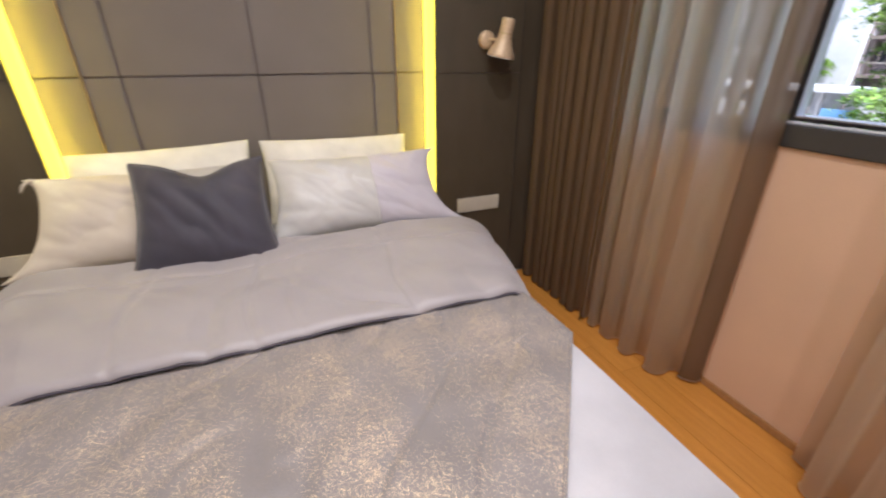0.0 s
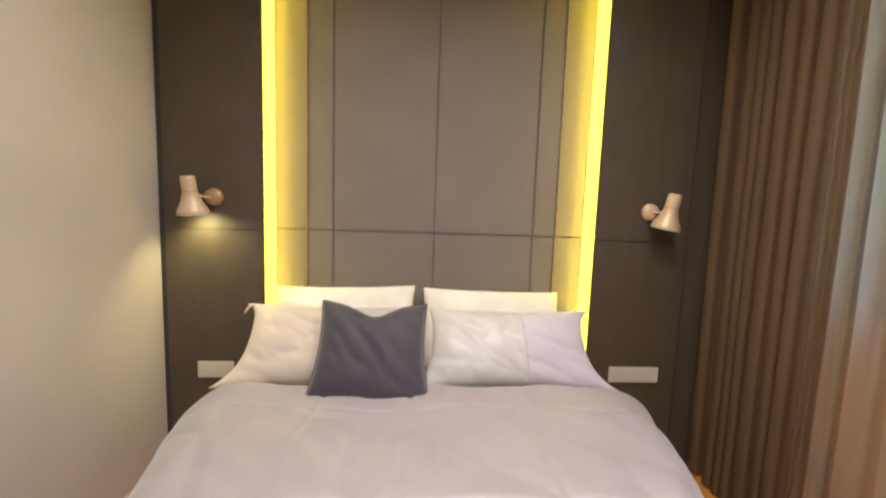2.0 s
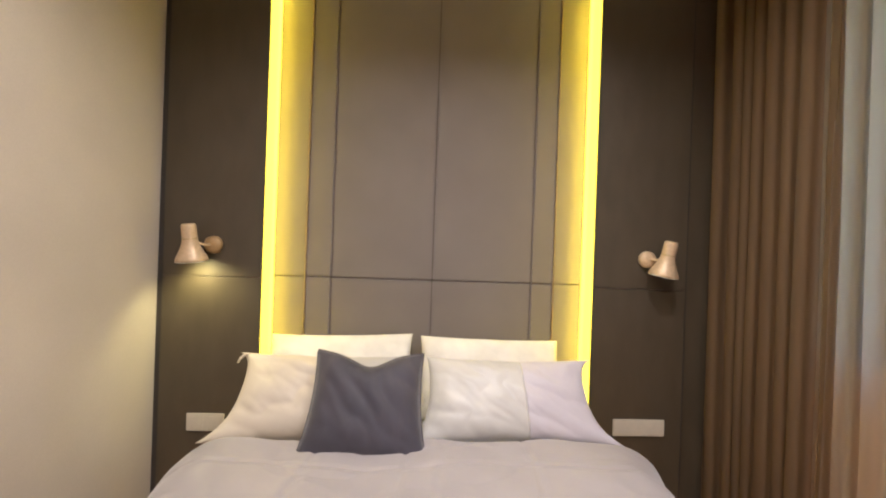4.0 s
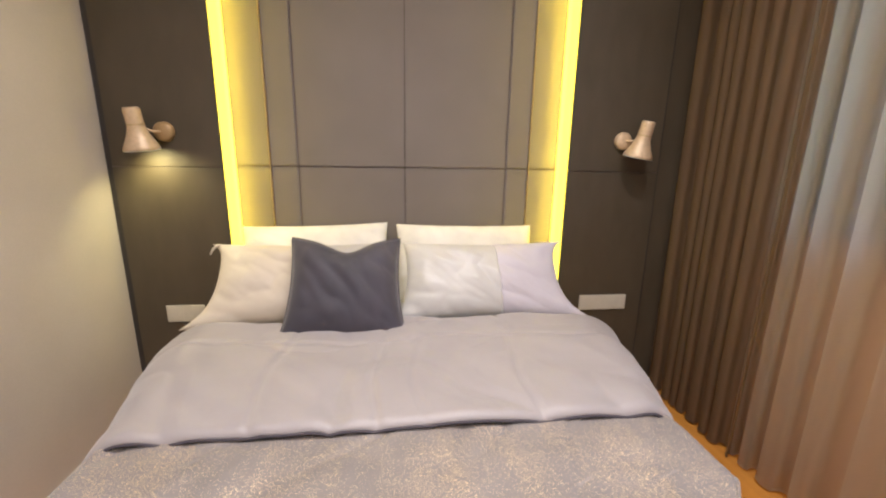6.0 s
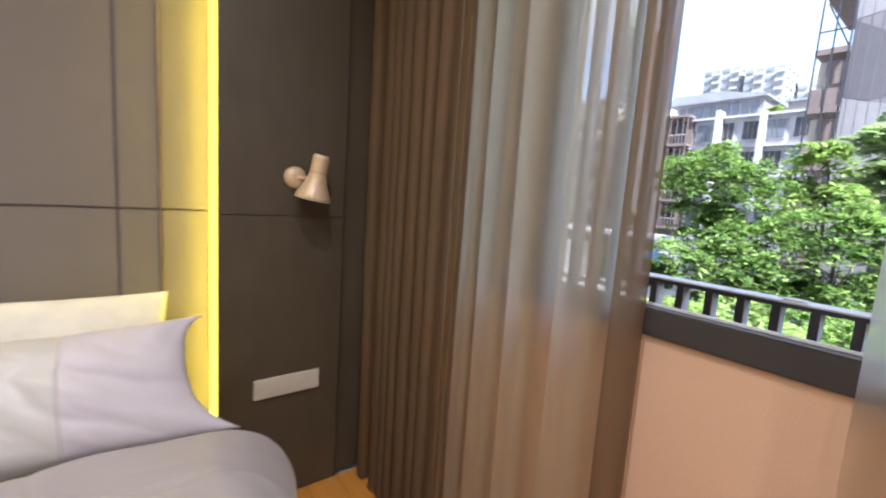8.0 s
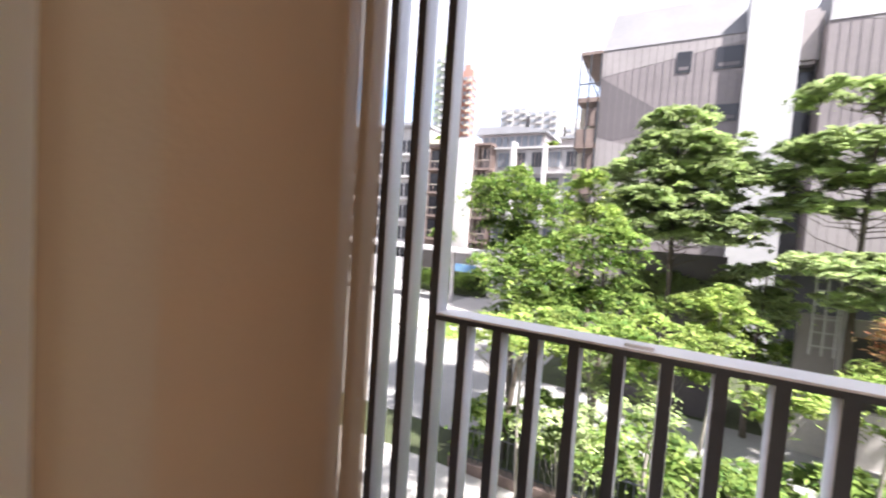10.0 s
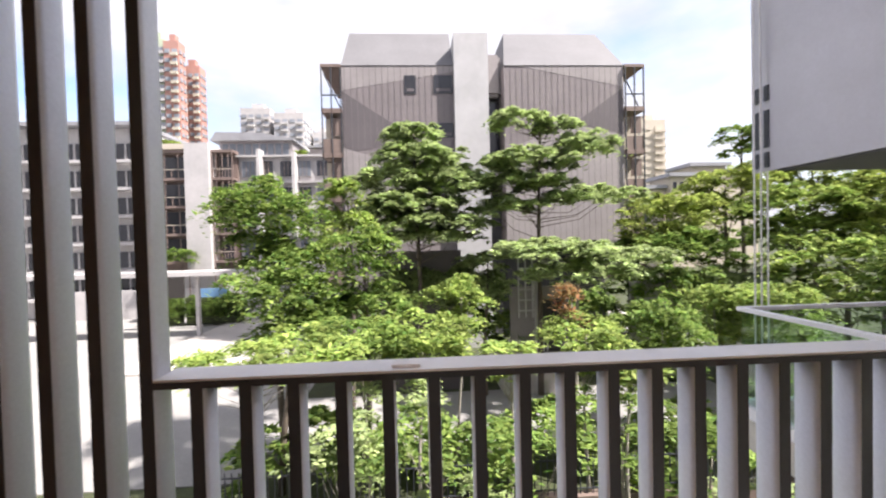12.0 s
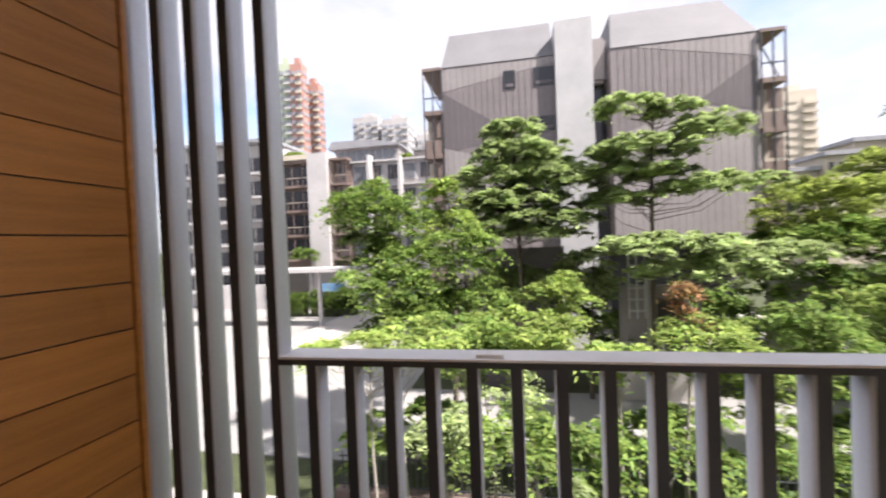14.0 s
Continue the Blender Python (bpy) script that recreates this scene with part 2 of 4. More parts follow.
# ---- mesh helpers ----
def part(name, bm, mat, parent=None, label="", smooth=False, bevel=0.0):
    if bevel:
        bmesh.ops.bevel(bm, geom=bm.edges[:], offset=bevel, segments=2, affect="EDGES", clamp_overlap=True)
    bmesh.ops.recalc_face_normals(bm, faces=bm.faces[:])
    me = bpy.data.meshes.new(name)
    bm.to_mesh(me)
    bm.free()
    me.materials.append(mat)
    if smooth:
        me.shade_smooth()
    ob = new(name, me)
    ob.parent = parent
    if label:
        ob["label"] = label
    return ob


def raw(name, verts, faces, mat, parent=None, smooth=False):
    me = bpy.data.meshes.new(name)
    me.from_pydata([tuple(v) for v in verts], [], faces)
    me.materials.append(mat)
    if smooth:
        me.shade_smooth()
    ob = new(name, me)
    ob.parent = parent
    return ob


def box(x0, x1, y0, y1, z0, z1, bm=None):
    bm = bm or bmesh.new()
    v = [bm.verts.new((x, y, z)) for x in (x0, x1) for y in (y0, y1) for z in (z0, z1)]
    for q in ((0, 1, 3, 2), (4, 6, 7, 5), (0, 4, 5, 1), (2, 3, 7, 6), (0, 2, 6, 4), (1, 5, 7, 3)):
        bm.faces.new([v[i] for i in q])
    return bm


def lathe(profile, n=28, m=None, bm=None):
    """Turns (radius, z) pairs round z."""
    bm = bm or bmesh.new()
    m = m or Matrix.Identity(4)
    rings = [[bm.verts.new(m @ Vector((r * math.cos(2 * math.pi * k / n), r * math.sin(2 * math.pi * k / n), z))) for k in range(n)] for r, z in profile]
    for a, b in zip(rings, rings[1:]):
        for k in range(n):
            bm.faces.new((a[k], a[(k + 1) % n], b[(k + 1) % n], b[k]))
    return bm


def tube(points, radii, n=8, bm=None):
    bm = bm or bmesh.new()
    rings = []
    for i, p in enumerate(points):
        p = Vector(p)
        d = (Vector(points[min(i + 1, len(points) - 1)]) - Vector(points[max(i - 1, 0)])).normalized()
        q = d.to_track_quat("Z", "Y").to_matrix()
        r = radii[i] if isinstance(radii, (list, tuple)) else radii
        rings.append([bm.verts.new(p + q @ Vector((r * math.cos(2 * math.pi * k / n), r * math.sin(2 * math.pi * k / n), 0))) for k in range(n)])
    for a, b in zip(rings, rings[1:]):
        for k in range(n):
            bm.faces.new((a[k], a[(k + 1) % n], b[(k + 1) % n], b[k]))
    bm.faces.new(rings[0][::-1]); bm.faces.new(rings[-1])
    return bm


def thing(name, x, y, z, label, category, group=""):
    ob = new(name)
    ob.location = (x, y, z)
    return tagged(ob, label, category, group)


def structure(ob, label=""):
    return tagged(ob, label, "", "", "structure")


def sheet(nu, nv, fn, name, mat, parent=None, thick=0.0):
    """A cloth surface fn(u, v) over the unit square, u and v in 0..1, with thickness."""
    vs = [fn(i / (nu - 1), j / (nv - 1)) for j in range(nv) for i in range(nu)]
    fs = [(j * nu + i, j * nu + i + 1, (j + 1) * nu + i + 1, (j + 1) * nu + i) for j in range(nv - 1) for i in range(nu - 1)]
    ob = raw(name, vs, fs, mat, parent, True)
    if thick:
        s = ob.modifiers.new("solid", "SOLIDIFY")
        s.thickness, s.offset = thick, 1
    return ob


# ---- room ----
ZC = 3.00
YW = 2.16
structure(part("subfloor", box(-1.8, 1.45, -1.9, 2.6, -0.2, -0.016), CONC), "floor slab under the planks")
structure(part("ceiling", box(-1.8, 1.53, -1.9, 2.6, ZC, ZC + 0.9), CEIL), "plain off-white painted ceiling")
structure(part("wall_west", box(-1.8, -1.575, -1.9, 2.6, -0.016, ZC), PAINT), "plain cream painted wall beside the bed")
structure(part("wall_south", box(-1.6, 1.53, -1.9, -1.7, -0.016, ZC), PAINT), "plain cream painted wall")
structure(part("wall_north", box(-1.575, 1.45, 2.40, 2.6, -0.016, ZC), PAINT), "plain wall behind the headboard")
WY0, WY1, WZ0, WZ1 = -0.85, 1.62, 1.055, 2.60
bm = box(1.45, 1.53, -1.7, WY0, -0.2, ZC)
box(1.45, 1.53, WY1, 2.40, -0.2, ZC, bm)
box(1.45, 1.53, WY0, WY1, -0.2, WZ0, bm)
box(1.45, 1.53, WY0, WY1, WZ1, ZC, bm)
structure(part("wall_east", bm, PEACH), "peach-toned painted wall below and beside the window")
part_sk = part("skirting", box(1.438, 1.4495, -1.7, 2.14, 0, 0.035), SKIRT, bevel=0.003)
structure(part_sk, "slim wooden skirting along the window wall")
structure(part("skirting_west", box(-1.5745, -1.560, -1.7, 2.14, 0, 0.055), PAINT, bevel=0.003))

win = new("window_1")
structure(win, "wide sliding window in a dark metal frame, slid open")
part("window_sill", box(1.438, 1.492, WY0, WY1, WZ0 + 0.001, WZ0 + 0.075), WFRAME, win, bevel=0.004)
part("window_head", box(1.455, 1.525, WY0, WY1, WZ1 - 0.06, WZ1 - 0.001), WFRAME, win, bevel=0.004)
part("window_frame", box(1.455, 1.492, WY1 - 0.05, WY1 - 0.001, WZ0 + 0.076, WZ1 - 0.061), WFRAME, win, bevel=0.004)
part("window_frame", box(1.455, 1.492, WY0 + 0.001, WY0 + 0.05, WZ0 + 0.076, WZ1 - 0.061), WFRAME, win, bevel=0.004)
part("sliding_track", box(1.472, 1.478, WY0 + 0.06, WY1 - 0.06, WZ0 + 0.076, WZ0 + 0.082), ALU, win)
for y0, y1, x in ((1.30, 1.565, 1.458), (-0.79, -0.45, 1.458)):
    p = part("sash", box(x, x + 0.03, y0, y0 + 0.035, WZ0 + 0.088, WZ1 - 0.064), WFRAME, win)
    part("stile", box(x, x + 0.03, y1 - 0.035, y1, WZ0 + 0.088, WZ1 - 0.064), WFRAME, p)
    g = part("pane", box(x + 0.012, x + 0.018, y0 + 0.036, y1 - 0.036, WZ0 + 0.09, WZ1 - 0.066), GLASS, p)
    g.visible_shadow = False

# headboard wall: two dark panels with a lit recess between them
LX0, LX1, RX0, RX1 = -1.554, -1.065, 0.645, 1.150


def dark_panel(x0, x1, name):
    root = new(name)
    structure(root, "dark brown laminate wall panel with a fine horizontal joint")
    part("panel_board", box(x0, x1, YW, 2.395, 0.0, 1.2545), DARK, root, bevel=0.002)
    part("panel_board", box(x0, x1, YW, 2.395, 1.2585, ZC - 0.002), DARK, root, bevel=0.002)
    for ex in (x0, x1 - 0.005):
        part("edge_trim", box(ex, ex + 0.005, YW - 0.0015, YW - 0.0002, 0.0, ZC - 0.002), WFRAME, root)
    part("joint", box(x0 + 0.004, x1 - 0.004, YW + 0.006, 2.39, 1.2546, 1.2584), GROOVE, root)


dark_panel(LX0, LX1, "panel_west")
dark_panel(RX0, RX1, "panel_east")
structure(part("panel_corner", box(RX1 + 0.006, 1.449, YW + 0.02, 2.395, 0, ZC - 0.002), DARK), "dark laminate return behind the curtain")
# solid dark strip in the corner gap, with the gap's shade as colour
structure(part("gap_shade_strip", box(-1.5745, -1.555, YW + 0.004, 2.399, 0, ZC - 0.002), WFRAME), "dark strip carrying the shade of the corner gap")
hb = thing("headboard_wall", -0.21, 2.36, 0, "taupe fabric-upholstered wall panels behind the bed, in tall stitched sections", "headboard")
hb.location = (0, 0, 0)
part("seam_backing", box(-0.888, 0.476, 2.3105, 2.3354, 0.022, ZC - 0.012), SEAM, hb)
part("backing", box(LX1 + 0.001, RX0 - 0.001, 2.3355, 2.398, 0.0, ZC - 0.002), GROOVE, hb)
COLS = [(LX1 + 0.002, -0.889), (-0.885, -0.750), (-0.746, -0.202), (-0.198, 0.346), (0.350, 0.474), (0.478, RX0 - 0.002)]
for i, (a, b) in enumerate(COLS):
    proud = 0.0 if i in (0, 5) else 0.018
    for z0, z1 in ((0.02, 1.256), (1.260, ZC - 0.01)):
        part("fabric_panel", box(a + 0.0014, b - 0.0014, 2.322 - proud, 2.335, z0, z1), FABRIC, hb, bevel=0.0045)
for x in (-0.887, 0.476):
    part("metal_trim", box(x - 0.0025, x + 0.0025, 2.300, 2.335, 0.02, ZC - 0.01), BRASS, hb)
for x0, x1 in ((LX1 + 0.0005, LX1 + 0.006), (RX0 - 0.006, RX0 - 0.0005)):
    s = thing("led_strip", 0, 0, 0, "warm yellow light strip at the edge of the dark wall panel", "light strip", "headboard light strips")
    # returns on both sides of the bar glow in place of its light on them
    part("glowing_return", box(x0, x1, 2.170, 2.2595, 0.3, ZC - 0.01), LEDSOFT, s)
    part("light_bar", box(x0, x1, 2.260, 2.302, 0.3, ZC - 0.01), LEDMAT, s)
    part("glowing_return", box(x0, x1, 2.3025, 2.319, 0.3, ZC - 0.01), LEDSOFT, s)

# sockets
for x0, x1, z0 in ((-1.405, -1.222, 0.482), (0.775, 1.052, 0.482)):
    s = thing("socket_plate", (x0 + x1) / 2, YW, z0, "wide ivory plastic socket and switch plate", "socket", "bedside socket plates")
    w = (x1 - x0) / 2
    part("plate", box(-w, w, -0.009, -0.0005, 0, 0.087), SOCKET, s, bevel=0.002)
    k = 2 if w < 0.1 else 3
    for i in range(k):
        c = -w + (2 * w) * (i + 0.5) / k
        part("insert", box(c - w / k + 0.008, c + w / k - 0.008, -0.0115, -0.0092, 0.012, 0.075), SOCKET, s, bevel=0.001)


# reading lamps
def reading_lamp(x, z, side, label):
    r = thing("reading_lamp", x, YW, z, label, "wall lamp", "bedside reading lamps")
    wallm = pose(0, 0, 0, 90)
    part("wall_rose", lathe([(0, 0.0), (0.043, 0.0), (0.045, 0.006), (0.043, 0.022), (0.036, 0.030), (0.012, 0.034), (0, 0.034)], m=wallm), LAMPROSE if side < 0 else LAMPM, r, smooth=True)
    arm = [(0, -0.024, 0), (side * 0.03, -0.055, 0.0), (side * 0.045, -0.076, 0.01)]
    part("arm", tube(arm, 0.006, 10), LAMPM, r, smooth=True)
    sm = pose(side * (0.074 if side < 0 else 0.064), -0.084, 0.004, 8, side * (8 if side > 0 else 3), 0)
    prof = [(0, 0.094), (0.026, 0.094), (0.031, 0.089), (0.033, 0.080), (0.033, 0.024), (0.036, 0.004), (0.044, -0.020), (0.056, -0.046), (0.066, -0.064),
            (0.070, -0.076), (0.071, -0.084), (0.068, -0.084), (0.066, -0.076), (0.053, -0.046), (0.040, -0.018), (0.030, 0.010), (0.022, 0.016), (0, 0.018)]
    part("shade", lathe(prof, m=sm), LAMPM, r, smooth=True)
    part("rim", lathe([(0.0665, -0.0845), (0.0715, -0.0845), (0.0715, -0.0870), (0.0665, -0.0870), (0.0665, -0.0845)], m=sm), LAMPIN, r, "pale rim", smooth=False)
    part("collar", lathe([(0.033, 0.020), (0.0345, 0.021), (0.0345, 0.025), (0.033, 0.026)], m=sm), BRASS, r, smooth=True)
    return sm


reading_lamp(-1.300, 1.415, -1, "lit champagne metal reading lamp with a bell shade")
reading_lamp(0.925, 1.415, 1, "unlit champagne metal reading lamp with a bell shade")
# rings for the assumed, unseen downlights
for dx, dy in DOWN:
    d = thing("downlight", dx, dy, ZC, "small round recessed ceiling downlight, assumed and out of view", "ceiling light", "ceiling downlights")
    part("ring", lathe([(0.045, -0.004), (0.062, -0.004), (0.064, -0.001), (0.045, -0.001)]), CEIL, d, smooth=True)


# curtains
def curtain(y_a, y_b, x, folds, seed, label, free=9.0, mat=None, reach=0.10):
    mat = mat or CURTAIN
    rng = random.Random(seed)
    ph = [rng.uniform(-0.5, 0.5) for _ in range(60)]
    top, bot = ZC - 0.012, 0.012

    def fn(u, v):
        s = folds * (u + 0.035 * math.sin(7.3 * u + seed) + 0.018 * math.sin(17.0 * u + 2 * seed))
        k = int(s)
        a = 2 * math.pi * s + ph[k % 60] * 0.5 * math.sin(math.pi * (s - k)) 
        amp = 0.036 + 0.012 * math.sin(3.1 * u + seed) + 0.010 * (1 - v)
        z = top + (bot - top) * v
        flare = max(0.0, 1 - abs(y_a + (y_b - y_a) * u - free) / 0.22)
        px = x + reach * flare ** 2 + (1 - 0.92 * flare ** 4) * amp * math.sin(a) + 0.008 * noise.noise(Vector((u * 9, v * 2.5, seed)))
        py = y_a + (y_b - y_a) * u + 0.014 * math.sin(2 * a) + 0.03 * (v - 0.3) * noise.noise(Vector((u * 3, v * 1.5, seed + 5)))
        return (px, py, z)

    c = thing("curtain", 0, 0, 0, label, "curtain", "window curtains")
    if mat is SHEER:
        sheet(folds * 18, 26, lambda u, v: fn(0.92 * u, v), "drape", mat, c)
        sheet(folds * 3, 26, lambda u, v: fn(0.92 + 0.08 * u, v), "leading_edge", EDGE, c)
    else:
        sheet(folds * 18, 26, fn, "drape", mat, c)
    part("hem", tube([fn(i / (folds * 14 - 1), 0.998) for i in range(0, folds * 14)], 0.004, 5), mat, c)
    return c


curtain(2.15, 1.48, 1.265, 8, 3, "full-length opaque brown curtain hanging in deep folds")
curtain(1.54, 0.912, 1.285, 5, 5, "full-length pale cream sheer curtain half drawn before the window", 0.912, SHEER, 0.152)
curtain(0.50, -0.35, 1.29, 6, 8, "full-length pale brown sheer curtain drawn back from the window", 0.50, SHEER)
curtain(-0.25, -1.5, 1.27, 10, 9, "full-length opaque brown curtain gathered at the window's end")
tr = thing("curtain_track", 1.30, 0.3, ZC - 0.01, "slim ceiling curtain track", "curtain track")
part("rail", box(-0.012, 0.012, -1.8, 1.85, -0.001, 0.009), CEIL, tr)

# ---- bed ----
bed = thing("bed", -0.235, 1.17, 0, "double bed base with a fabric-covered frame", "bed")
part("base", box(-0.76, 0.76, -0.98, 0.985, 0.08, 0.28), FABRIC, bed, bevel=0.02)
for sx in (-0.68, 0.68):
    for sy in (-0.9, 0.9):
        part("leg", box(sx - 0.03, sx + 0.03, sy - 0.03, sy + 0.03, 0, 0.08), DARK, bed)
XC = -0.235


def rounded_slab(hx, hy, z0, z1, r, mat, name, parent):
    bm = box(-hx, hx, -hy, hy, z0, z1)
    bmesh.ops.bevel(bm, geom=bm.edges[:], offset=r, segments=5, affect="EDGES")
    return part(name, bm, mat, parent, smooth=True)


mat1 = thing("mattress", XC, 1.17, 0, "thick mattress under a smooth white fitted sheet", "mattress")
rounded_slab(0.825, 0.99, 0.281, 0.582, 0.055, SHEET, "mattress_body", mat1)


def edge_drop(x, half, drop, r):
    """Height lost towards the side of the bed."""
    d = abs(x) - (half - r)
    if d <= 0:
        return 0.0
    d = min(d / r, 1.0)
    return drop * (1 - math.sqrt(max(1 - d * d, 0)))


def throw_edge(y):
    return 0.855 if y > 0.83 else max(0.81 - (0.83 - y) * 0.80, 0.05)


def throw_fn(u, v):
    y = 1.12 - v * 0.95
    half = 0.855
    right = min(throw_edge(y), 0.855)
    x = -half + (right + half) * u
    z = 0.606 + 0.007 * noise.noise(Vector((x * 3 + y * 2, y * 7, 1.0))) + 0.0035 * noise.noise(Vector((x * 9, y * 15, 2.0)))
    z += 0.0045 * noise.noise(Vector(((x * 0.8 - y * 0.6) * 17, (x * 0.6 + y * 0.8) * 2.6, 5.0)))
    q = abs(noise.noise(Vector((x * 4.0 - y * 3.0, y * 1.6 + x * 1.2, 21.0))))
    z -= 0.007 * max(0.0, 0.12 - q) / 0.12
    z -= edge_drop(x, half, 0.26, 0.09)
    if v > 0.985:
        z -= 0.008
    return (XC + x, y, z)


mat1_edge = [(XM_ * (0.825 - 0.004), YM_ * (0.99 - 0.004), 0.575) for XM_, YM_ in ((-1, -0.95), (-0.95, -1), (0.95, -1), (1, -0.95), (1, 0.95), (0.95, 1), (-0.95, 1), (-1, 0.95), (-1, -0.95))]
part("piping", tube([(x, y, 0.40) for x, y, z in mat1_edge], 0.006, 6), SHEET, mat1)
throw = thing("throw", 0, 0, 0, "grey throw flecked with gold glitter across the bed foot", "throw")
sheet(180, 110, throw_fn, "throw_cloth", THROW, throw, 0.005)
part("hem", tube([throw_fn(1.0, i / 60) for i in range(1, 60)], 0.0045, 6), THROW, throw)
part("hem", tube([throw_fn(i / 60, 1.0) for i in range(61)], 0.0045, 6), THROW, throw)


def duvet_fn(u, v):
    half = 1.055 - 0.17 * v
    a = u * 2 - 1
    x = half * math.copysign(min(abs(a) * 1.0, 1.0), a)
    y = 1.735 - v * 0.690
    lip = 1.0
    if v > 0.955:
        k = (v - 0.955) / 0.045
        y = 1.735 - 0.955 * 0.690 - 0.030 * math.sin(k * math.pi / 2) * 1.0
        lip = math.cos(k * math.pi / 2)
    puff = 0.024 * (1 - 0.75 * v)
    z = 0.611 + lip * (0.030 * (1 - 0.5 * v ** 3) + puff)
    z += 0.012 * noise.noise(Vector((x * 3.0, y * 4.0, 7.0))) + 0.007 * noise.noise(Vector((x * 9 + y * 5, y * 8, 3.0)))
    q = abs(noise.noise(Vector((x * 2.2 + y * 1.3, y * 2.6 - x * 0.5, 11.0))))
    z -= 0.012 * max(0.0, 0.16 - q) / 0.16
    for cx_, dep in ((-0.42, 0.006), (-0.08, 0.007), (0.05, 0.004), (0.40, 0.006)):
        z -= dep * math.exp(-((x - cx_ - 0.02 * math.sin(9 * y)) / 0.012) ** 2)
    z -= 0.006 * math.exp(-((y - 1.52 - 0.015 * math.sin(6 * x)) / 0.012) ** 2)
    z -= edge_drop(x, half, 0.31 + 0.04 * (1 - v), 0.17 + 0.10 * (1 - v))
    if v < 0.06:
        z -= 0.05 * (1 - v / 0.06) ** 2
    return (XC + x + 0.012 * noise.noise(Vector((y * 5, 4, x))), y, z)


duvet = thing("duvet", 0, 0, 0, "soft grey satin duvet folded back across the bed", "duvet")
sheet(200, 96, duvet_fn, "duvet_cover", DUVET, duvet, 0.004)
pts = [duvet_fn(i / 60, 0.999) for i in range(61)]
part("piping", tube([(p[0], p[1] - 0.003, p[2] + 0.002) for p in pts], 0.004, 6), PIPING, duvet, "dark piping along the folded edge")


# ---- pillows ----
def pillow_mesh(w, h, d, ear=0.03, seed=0, chop=0.0, wrinkle=0.006, n=48, spread=0.0, x_lo=-1.0, x_hi=1.0, flare=0.0):
    """A stuffed pillow standing in the x-z plane, from z = 0 up; x_lo, x_hi cut out a stretch of its width."""
    vs, fs = [], []
    for side in (-1, 1):
        for j in range(n + 1):
            for i in range(n + 1):
                a, b = x_lo + (x_hi - x_lo) * i / n, -1 + 2 * j / n
                pin = 1 - ear * (1 - a * a) * 2.0
                pinx = 1 - ear * (1 - b * b) * 2.0
                x, z = a * w / 2 * pinx * (1 - spread * b), b * h / 2 * pin
                if a * flare > 0:
                    x += flare * abs(a) ** 5 * (max(-b, 0) ** 3 + 0.6 * max(b, 0) ** 8)
                t = (max(1 - abs(a) ** 2.6, 0) * max(1 - abs(b) ** 2.6, 0)) ** 0.55
                if chop and b > 0:
                    z -= chop * math.exp(-(a / 0.42) ** 2) * b * b
                rim = max(1 - t * 3, 0)
                q1 = noise.noise(Vector((a * 2.2 + b * 1.6 + seed, b * 1.1 - a * 0.8, seed + side)))
                q2 = noise.noise(Vector((a * 4.0 - b * 0.8, b * 0.7 + a * 0.4, seed + 3 * side)))
                q3 = noise.noise(Vector((a * 11 + b * 6, b * 4, seed)))
                wr = wrinkle * (1.3 * (0.35 - abs(q1) * 1.5) + 0.9 * (0.3 - abs(q2) * 1.4) * (0.25 + 0.9 * abs(b) ** 2) + 0.2 * q3)
                y = side * (t * d / 2 + 0.002) + wr * (0.4 + t)
                vs.append((x, y, z + h / 2))
        o = 0 if side == -1 else (n + 1) ** 2
        for j in range(n):
            for i in range(n):
                q = (o + j * (n + 1) + i, o + j * (n + 1) + i + 1, o + (j + 1) * (n + 1) + i + 1, o + (j + 1) * (n + 1) + i)
                fs.append(q if side == -1 else q[::-1])
    m2 = (n + 1) ** 2
    ring = [i for i in range(n + 1)] + [j * (n + 1) + n for j in range(1, n + 1)] + [n * (n + 1) + i for i in range(n - 1, -1, -1)] + [j * (n + 1) for j in range(n - 1, 0, -1)]
    for a, b in zip(ring, ring[1:] + ring[:1]):
        fs.append((a, a + m2, b + m2, b))
    return vs, fs


def pillow(name, cx, y, z, w, h, d, lean, label, pieces, ear=0.03, seed=0, chop=0.0, turn=0.0, roll=0.0, wrinkle=0.006, group="", spread=0.0, flare=0.0, piping=None):
    p = thing(name, 0, 0, 0, label, name, group)
    p.matrix_world = pose(cx, y, z, -lean, roll, turn)
    for pname, mat, lo, hi in pieces:
        v, f = pillow_mesh(w, h, d, ear, seed, chop, wrinkle, 48, spread, lo, hi, flare)
        raw(pname, v, f, mat, p, True)
    if piping:
        n, m = 48, 49
        ring = [i for i in range(m)] + [j * m + n for j in range(1, m)] + [n * m + i for i in range(n - 1, -1, -1)] + [j * m for j in range(n - 1, -1, -1)]
        part("piping", tube([Vector(v[k]).lerp(Vector(v[k + m * m]), 0.5) for k in ring], 0.0045, 6), piping, p, "dark velvet piping", smooth=True)
    return p


pillow("pillow", -0.655, 2.06, 0.59, 0.74, 0.42, 0.15, 27, "plump white pillow leaning on the headboard", [("pillow_body", PILLOW_W, -1, 1)], 0.02, 1, roll=-1.5, group="white back pillows")
pillow("pillow", 0.115, 2.06, 0.59, 0.74, 0.415, 0.15, 27, "plump white pillow leaning on the headboard", [("pillow_body", PILLOW_W, -1, 1)], 0.02, 2, roll=0.8, group="white back pillows")
